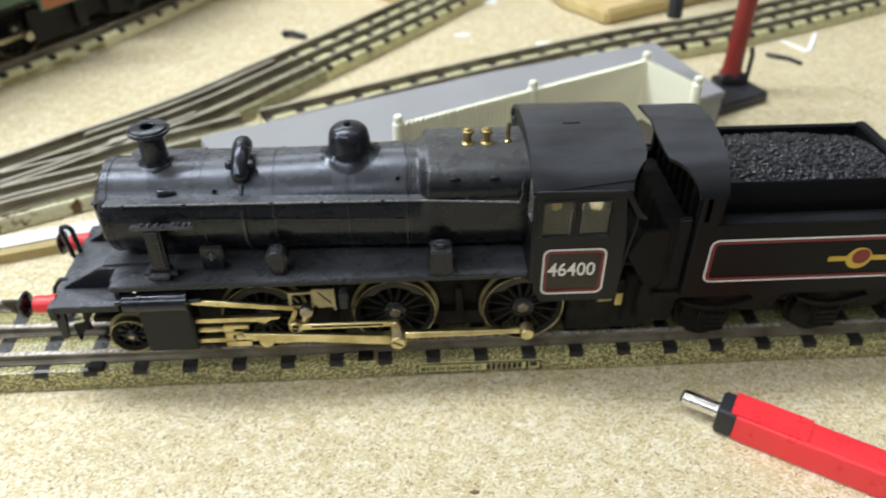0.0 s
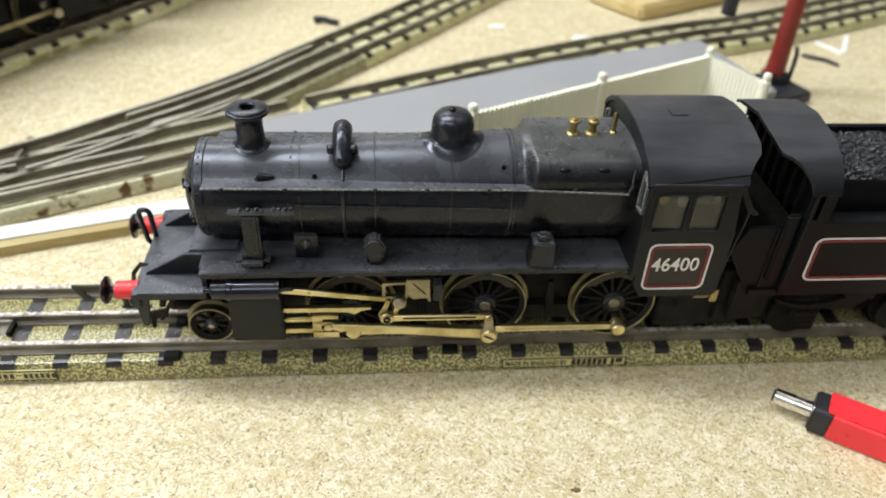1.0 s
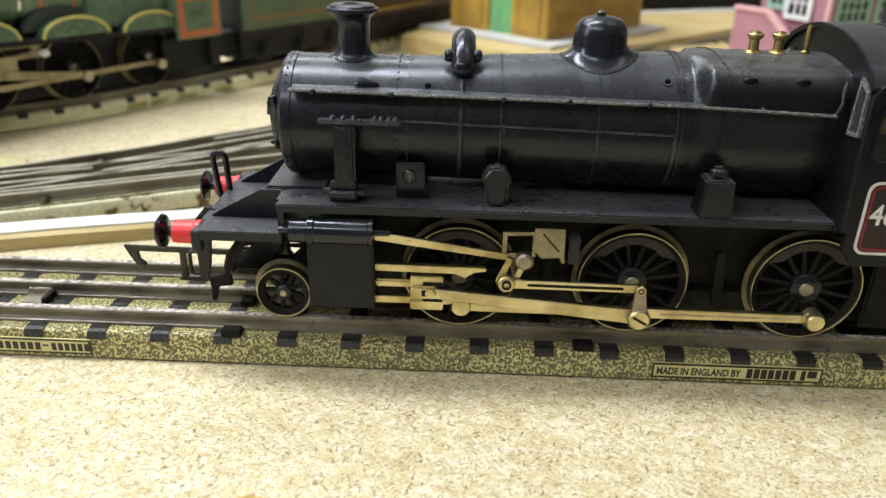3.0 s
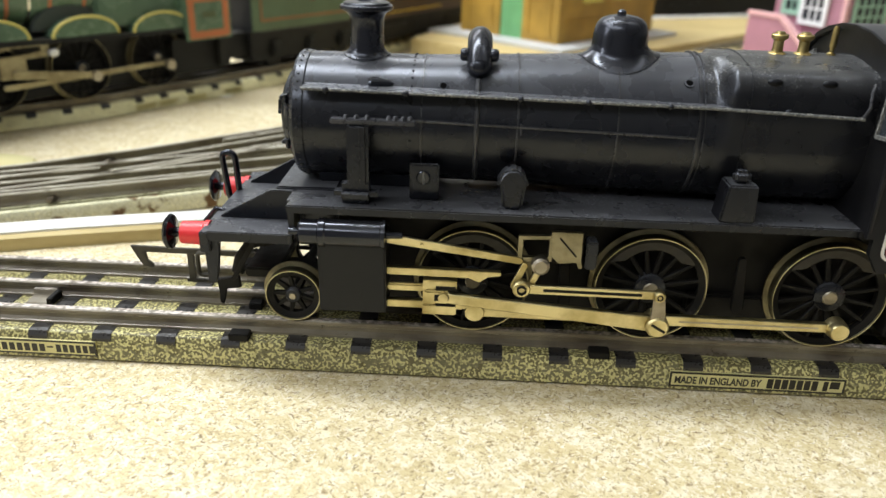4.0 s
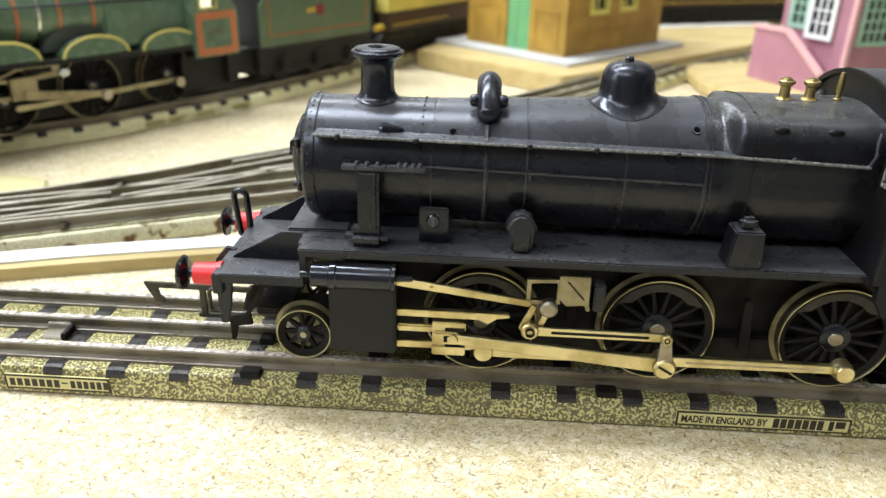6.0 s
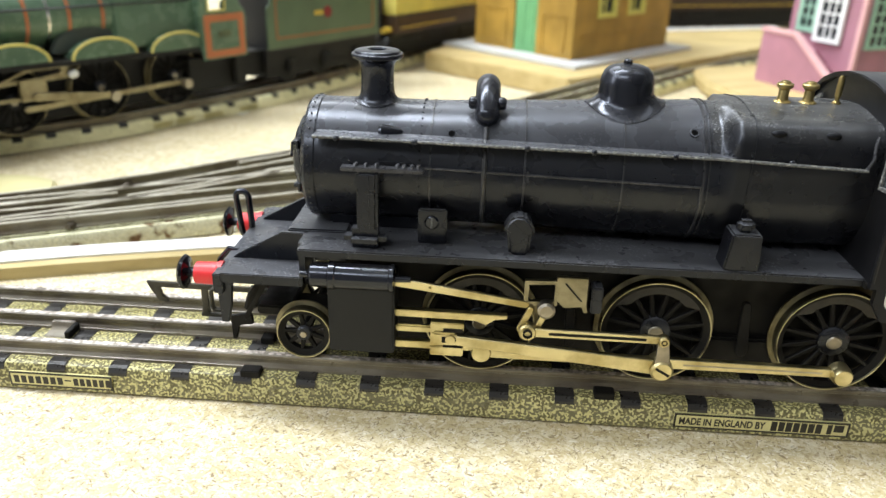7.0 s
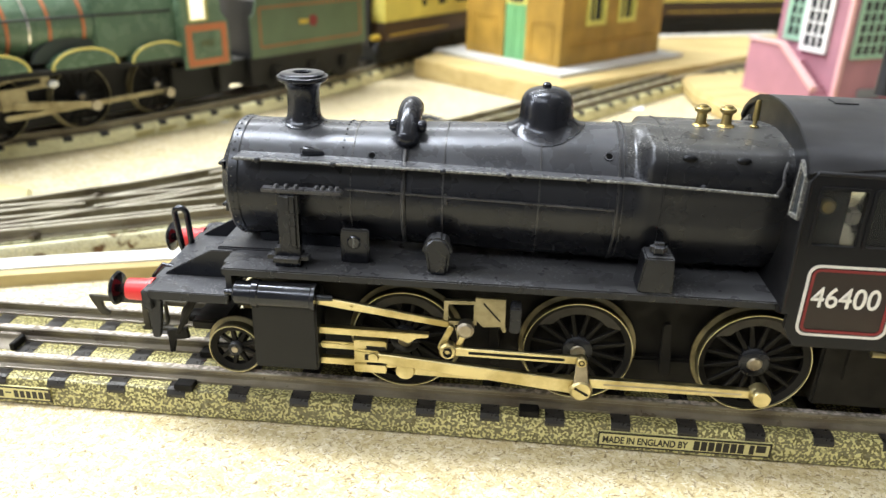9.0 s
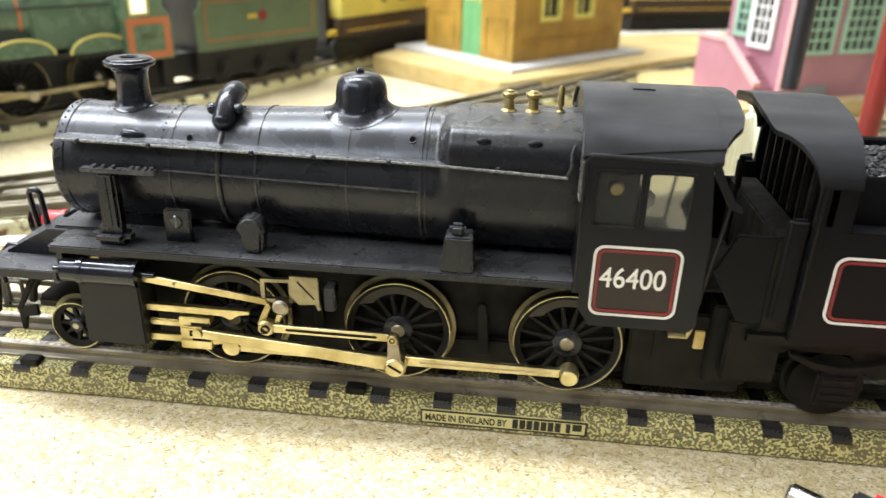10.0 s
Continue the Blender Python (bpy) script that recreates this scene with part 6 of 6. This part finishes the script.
gt = thing("green_tender", "green enamelled model tender with faded orange lining", "tender", 0, 0, RAIL, 57.8)
TC = 180.2
for s in (-1, 1):
    y0, y1 = sorted((TC + s * 14.6, TC + s * 15.6))
    side = part("tender_side", prism([(136.6, 16.6), (208.6, 16.6), (208.6, 46.0), (144, 46.0), (141.0, 42.5), (138.6, 35.5), (136.6, 34.0)], "y", y0, y1, 0.2), GREEN_DULL, gt)
    a, b = sorted((TC + s * 15.55, TC + s * 15.75))
    part("tender_lining", ring_plate(rounded(141, 205, 20.4, 38.2, 1.2), rounded(142.2, 203.8, 21.6, 37.0, 0.8), "y", a, b), make_paint("faded_orange", (0.26, 0.12, 0.045), 0.5), side)
    part("crest", lathe([(0.01, -0.1), (2.6, -0.1), (2.6, 0.1), (0.01, 0.1)], (173, TC + s * 15.75, 30.0), "y", 20), MAROON, side)
    part("crest_bar", box(164.5, 170, a, b, 29.0, 31.0), GOLD, side)
    part("tender_frame", box(137, 209, *sorted((TC + s * 12.2, TC + s * 13.2)), 9, 16.8, 0.2), HAZED_FRAME, gt)
    for x in (151, 173, 195):
        part("axle_box", box(x - 3, x + 3, *sorted((TC + s * 13, TC + s * 15)), 4.8, 11.4, 0.6, lathe([(0.01, -0.4), (1.8, -0.4), (1.8, 0.4)], (x, TC + s * 15.2, 8.0), "y", 14)), HAZED_FRAME, gt)
        part("tender_wheel", lathe([(0.01, -1), (6.2, -1), (6.2, 0.8), (6.8, 1.0), (6.8, 1.4), (0.01, 1.4)], (x, TC + s * 10.4, 6.8), "y", 28), HAZED_FRAME, gt)
# Added fill that darkens the gaps between the tender wheels.
part("underframe", box(138, 208, TC - 11.8, TC + 11.8, 3.5, 16, 0.3), HAZED_FRAME, gt)
part("tank", box(140, 208.4, TC - 14.7, TC + 14.7, 15.8, 40.5), BLACK_PAINT, gt)
part("tender_end", box(207.6, 209.2, TC - 15.4, TC + 15.4, 16.6, 45.5, 0.2), BLACK_PAINT, gt)


def coach(x, y, turn, length, label, windows):
    c = thing("railway_coach", label, "coach", x, y, RAIL, turn, "coaches of the train")
    h = 15.6
    part("lower_body", box(0, length, -h, h, 13.0, 22.6, 0.2), BROWN_COACH, c, "dark brown lower panels")
    part("upper_body", box(0.02, length - 0.02, -h + 0.1, h - 0.1, 22.6, 46, 0.2), CREAM_COACH, c, "cream yellow upper panels")
    for y0, y1 in ((-h - 0.15, -h + 0.05), (h - 0.05, h + 0.15)):
        part("waist_line", box(0, length, y0, y1, 22.2, 22.9), BLACK_PAINT, c)
        part("gold_line", box(4, length * 0.6, y0, y1, 15.6, 16.3), GOLD, c)
        for x0, x1 in windows:
            w = part("window", box(x0, x1, y0, y1, 29.0, 41, 0.1), DARK_GLASS, c)
            part("frame", ring_plate(rounded(x0 - 0.6, x1 + 0.6, 28.4, 41.6, 0.8), rounded(x0, x1, 29.0, 41, 0.6), "y", y0 - 0.1, y1 + 0.1), CREAM_COACH, w)
    part("roof", prism([(-h, 45.8), (-h + 3, 49.5), (-5, 52), (5, 52), (h - 3, 49.5), (h, 45.8)], "x", -0.4, length + 0.4, 0.4), make_paint("grey_roof", (0.18, 0.18, 0.18), 0.6), c)
    part("underframe", box(1, length - 1, -12, 12, 1.0, 13.0, 0.2), HAZED_FRAME, c)
    part("end_gangway", box(-3.0, 0, -7, 7, 10, 44, 0.5), BLACK_PAINT, c)
    for x0 in (length * 0.14, length * 0.86):
        part("bogie", box(x0 - 16, x0 + 16, -13, 13, 4.5, 9.5, 0.8), HAZED_FRAME, c)
        for dx in (-11, 11):
            for y0 in (-10.4, 10.4):
                part("wheel", lathe([(0.01, -1.2), (6.2, -1.2), (6.2, 1.2), (0.01, 1.2)], (x0 + dx, y0, 6.4), "y", 24), HAZED_FRAME, c)
    part("buffer", tube([(-6, -11, 15), (0, -11, 15)], 1.6, 12), GOLD, c)
    return c


def at(ang, s, n):
    a = radians(ang)
    return s * math.cos(a) - n * math.sin(a), s * math.sin(a) + n * math.cos(a)


cx, cy = at(60.5, 239.5, 176.5)
coach(cx, cy, 61.5, 100, "cream and brown model coach behind the green tender", [(34, 38), (50, 58), (68, 82)])
coach(146, 466, 24, 230, "cream and brown model coach behind the buildings", [(18, 26), (32, 40), (50, 58), (64, 72), (78, 86), (96, 104), (112, 120), (130, 138), (150, 158)])
track(smooth_line([(60, 428), (146, 466), (240, 508), (420, 588), (640, 680)]), "tinplate track under the far cream coach", LITHO2, RAILM2, 11.6)

# ---- tan building on its wooden base ----
base = part("wooden_block", prism([(-8, 300), (62, 244), (66, 241.5), (71, 243), (154, 322), (204, 373), (262, 430), (238, 470), (150, 432), (120, 420), (20, 380)], "z", 0, 9.6, 0.8), WOOD)
tagged(base, "pale varnished wooden base block under the tan building", "wood base")
edge = part("white_edging", sweep([(-3.2, 9.6), (-3.2, 10.6), (3.2, 10.6), (3.2, 9.6)], [Vector((142, 424, 0)), Vector((236, 464, 0))]), WHITE_CARD)
tagged(edge, "white card edging along the wooden base", "edging")
house = thing("tan_station_building", "tan model station building with green door on white plinth", "building", 70.5, 281, 9.6, 47.5)
# local x runs along the window wall, local y back along the door wall
part("plinth", box(-13, 100, -13, 84, 0, 1.9, 0.3), PLINTH_SHADED, house, "white card plinth")
L, B, HT = 92.0, 70.0, 62.0


def wall_y(y0, y1, length, openings, height):
    """A wall in the local x-z plane with rectangular openings cut through it."""
    xs = sorted({0.0, length, *[v for o in openings for v in o[:2]]})
    zs = sorted({1.9, height, *[v for o in openings for v in o[2:]]})
    bm = None
    for xa, xb in zip(xs, xs[1:]):
        run = None
        for za, zb_ in zip(zs, zs[1:]):
            mid = ((xa + xb) / 2, (za + zb_) / 2)
            hole = any(o[0] < mid[0] < o[1] and o[2] < mid[1] < o[3] for o in openings)
            if not hole:
                run = (run[0], zb_) if run else (za, zb_)
            if hole or zb_ == zs[-1]:
                if run:
                    bm = box(xa, xb, y0, y1, run[0], run[1], 0, bm)
                run = None
    bmesh.ops.remove_doubles(bm, verts=bm.verts, dist=1e-4)
    return bm


wins = [(21.5, 35.0, 23.5, 48.0), (49.0, 62.5, 23.5, 48.0)]
w1 = part("front_wall", wall_y(0, 3, L, wins, HT), TAN_WALL, house, smooth=False)
for x0, x1, z0, z1 in wins:
    w = part("window", ring_plate(rounded(x0 - 1.6, x1 + 1.6, z0 - 1.8, z1 + 1.6, 0.3), rounded(x0 + 0.6, x1 - 0.6, z0 + 0.6, z1 - 0.6, 0.3), "y", -0.9, 1.6), LIME, w1, "pale yellow window surround")
    part("pane", box(x0 - 0.2, x1 + 0.2, 1.7, 2.2, z0 - 0.2, z1 + 0.2), DARK_GLASS, w)
    part("glazing_bar", box((x0 + x1) / 2 - 0.4, (x0 + x1) / 2 + 0.4, 0.9, 1.8, z0, z1, 0, box(x0, x1, 0.9, 1.8, (z0 + z1) / 2 - 0.4, (z0 + z1) / 2 + 0.4)), LIME, w)
part("plinth_moulding", box(7, 84, -0.9, 0.2, 12.4, 13.8, 0.3), TAN_WALL, w1)
part("back_wall", box(0, L, B - 3, B, 1.9, HT), TAN_WALL, house)
part("end_wall", box(L - 3, L, 3, B - 3, 1.9, HT), TAN_WALL, house)
w2 = part("door_wall", box(0, 3, 3, 24.6, 1.9, HT, 0, box(0, 3, 40.6, B - 3, 1.9, HT, 0, box(0, 3, 24.6, 40.6, 42.0, HT))), TAN_WALL, house, smooth=False)
door = part("door", box(0.8, 1.8, 24.6, 40.6, 1.9, 31.0, 0.2), MINT, w2, "mint green door")
for z0, z1 in ((4.5, 14.5), (17.0, 28.5)):
    part("door_panel", box(0.5, 1.0, 27.0, 32.0, z0, z1, 0.2), MINT, door)
    part("door_panel", box(0.5, 1.0, 33.4, 38.4, z0, z1, 0.2), MINT, door)
fan = [(32.6 - 8.0 * math.cos(math.pi * k / 14), 31.0 + 9.6 * math.sin(math.pi * k / 14)) for k in range(15)]
part("fanlight", prism([(y, z) for y, z in fan], "x", 0.6, 1.6, 0.1), LIME, w2, "yellow arched fanlight")
inner = [(32.6 - 5.4 * math.cos(math.pi * k / 10), 32.2 + 6.2 * math.sin(math.pi * k / 10)) for k in range(11)]
part("fanlight_glass", prism(inner, "x", 0.4, 0.9, 0.05), DARK_GLASS, w2)
for a, b in ((46, 64), (5, 21)):
    part("sunk_panel", ring_plate([(a, 5), (b, 5), (b, 24), (a, 24)], [(a + 1, 6), (b - 1, 6), (b - 1, 23), (a + 1, 23)], "x", -0.5, 0.2), TAN_WALL, w2)
part("roof", box(-4, L + 4, -4, B + 4, HT, HT + 4, 0.6), make_paint("slate_roof", (0.10, 0.10, 0.11), 0.6), house)

# ---- pink signal box on its wooden base ----
pink = thing("pink_signal_box", "pink model signal box with stairs and white framed windows", "building", 159, 208, 0, 26)
part("wooden_base", prism([(0.5, 0), (88, 1), (94, 12), (90, 34), (70, 90), (20, 92), (2, 56), (-4, 30)], "z", 0, 7.4, 1.5, None, 3), WOOD, pink, "pale wooden base block with rounded corners")
X0, Y0, PH = 46.0, 13.0, 66.0
side_w = part("side_wall", box(X0, X0 + 3, Y0 + 3, 51, 7.4, PH), PINK, pink, "pink side wall")
front_w = part("front_wall", box(X0, 118, Y0, Y0 + 3, 7.4, PH), PINK, pink, "pink front wall")
part("corner_strip", box(X0 - 0.8, X0 + 1.6, Y0 - 0.8, Y0 + 1.6, 7.4, PH, 0.2), PINK_LIGHT, pink)
part("back_wall", box(X0, 118, 51, 54, 7.4, PH), PINK, pink)
part("landing_wall", box(31.4, X0, 50.4, 54.0, 7.4, 31.4), PINK, pink)
part("end_wall", box(115, 118, Y0 + 3, 51, 7.4, PH), PINK, pink)
part("roof", box(X0 - 5, 123, Y0 - 5, 58, PH, PH + 4, 0.6), make_paint("dark_roof", (0.10, 0.10, 0.11), 0.6), pink)


def panes_x(x, y0, y1, z0, z1, frame_material, cols, rows, parent, frame_width):
    """A glazed window on a wall that looks to -x."""
    w = part("window", ring_plate([(y0 - frame_width, z0 - frame_width), (y1 + frame_width, z0 - frame_width), (y1 + frame_width, z1 + frame_width), (y0 - frame_width, z1 + frame_width)], [(y0, z0), (y1, z0), (y1, z1), (y0, z1)], "x", x - 1.2, x + 0.3), frame_material, parent)
    part("pane", box(x - 0.4, x - 0.1, y0, y1, z0, z1), DARK_GLASS, w)
    for k in range(1, cols):
        y = y0 + (y1 - y0) * k / cols
        part("glazing_bar", box(x - 0.9, x - 0.3, y - 0.4, y + 0.4, z0, z1), frame_material, w)
    for k in range(1, rows):
        z = z0 + (z1 - z0) * k / rows
        part("glazing_bar", box(x - 0.85, x - 0.35, y0, y1, z - 0.4, z + 0.4), frame_material, w)


def panes_y(y, x0, x1, z0, z1, frame_material, cols, rows, parent, f):
    w = part("window", ring_plate([(x0 - f, z0 - f), (x1 + f, z0 - f), (x1 + f, z1 + f), (x0 - f, z1 + f)], [(x0, z0), (x1, z0), (x1, z1), (x0, z1)], "y", y - 1.2, y + 0.3), frame_material, parent)
    part("pane", box(x0, x1, y - 0.4, y - 0.1, z0, z1), DARK_GLASS, w)
    for k in range(1, cols):
        x = x0 + (x1 - x0) * k / cols
        part("glazing_bar", box(x - 0.4, x + 0.4, y - 0.9, y - 0.3, z0, z1), frame_material, w)
    for k in range(1, rows):
        z = z0 + (z1 - z0) * k / rows
        part("glazing_bar", box(x0, x1, y - 0.85, y - 0.35, z - 0.4, z + 0.4), frame_material, w)


MINT_PALE = make_paint("pale_mint_paint", (0.34, 0.56, 0.42), 0.5)
panes_x(X0, 40.0, 47.0, 34.5, 53.0, MINT_PALE, 2, 4, side_w, 2.4)
panes_x(X0 - 1.0, 23.8, 35.0, 31.0, 53.0, WHITE_CARD, 3, 4, side_w, 2.2)
panes_y(Y0, 52.0, 70.0, 29.5, 53.0, MINT_PALE, 4, 5, front_w, 1.8)
panes_y(Y0, 78.0, 96.0, 29.5, 53.0, MINT_PALE, 4, 5, front_w, 1.8)
part("low_plate", box(60, 74, Y0 - 0.8, Y0, 9, 13.5, 0.2), GREY_CAST, front_w)
stair = part("stair_wall", prism([(11.0, 7.4), (54.0, 7.4), (54.0, 31.6), (34.0, 31.6), (11.0, 15.2)], "x", 29.4, 31.4, 0.2), PINK, pink, "pink stair side wall")
part("coping", prism([(54.3, 31.4), (54.3, 33.4), (33.6, 33.4), (10.2, 16.9), (10.2, 14.6), (34.0, 31.4)], "x", 28.6, 32.2, 0.2), PINK_LIGHT, stair, "pale pink sloping coping")
for k in range(9):
    part("stair_step", box(31.4, X0, 12 + k * 2.6, 53.9, 7.4 + k * 1.9, 9.3 + k * 1.9), PINK, pink)
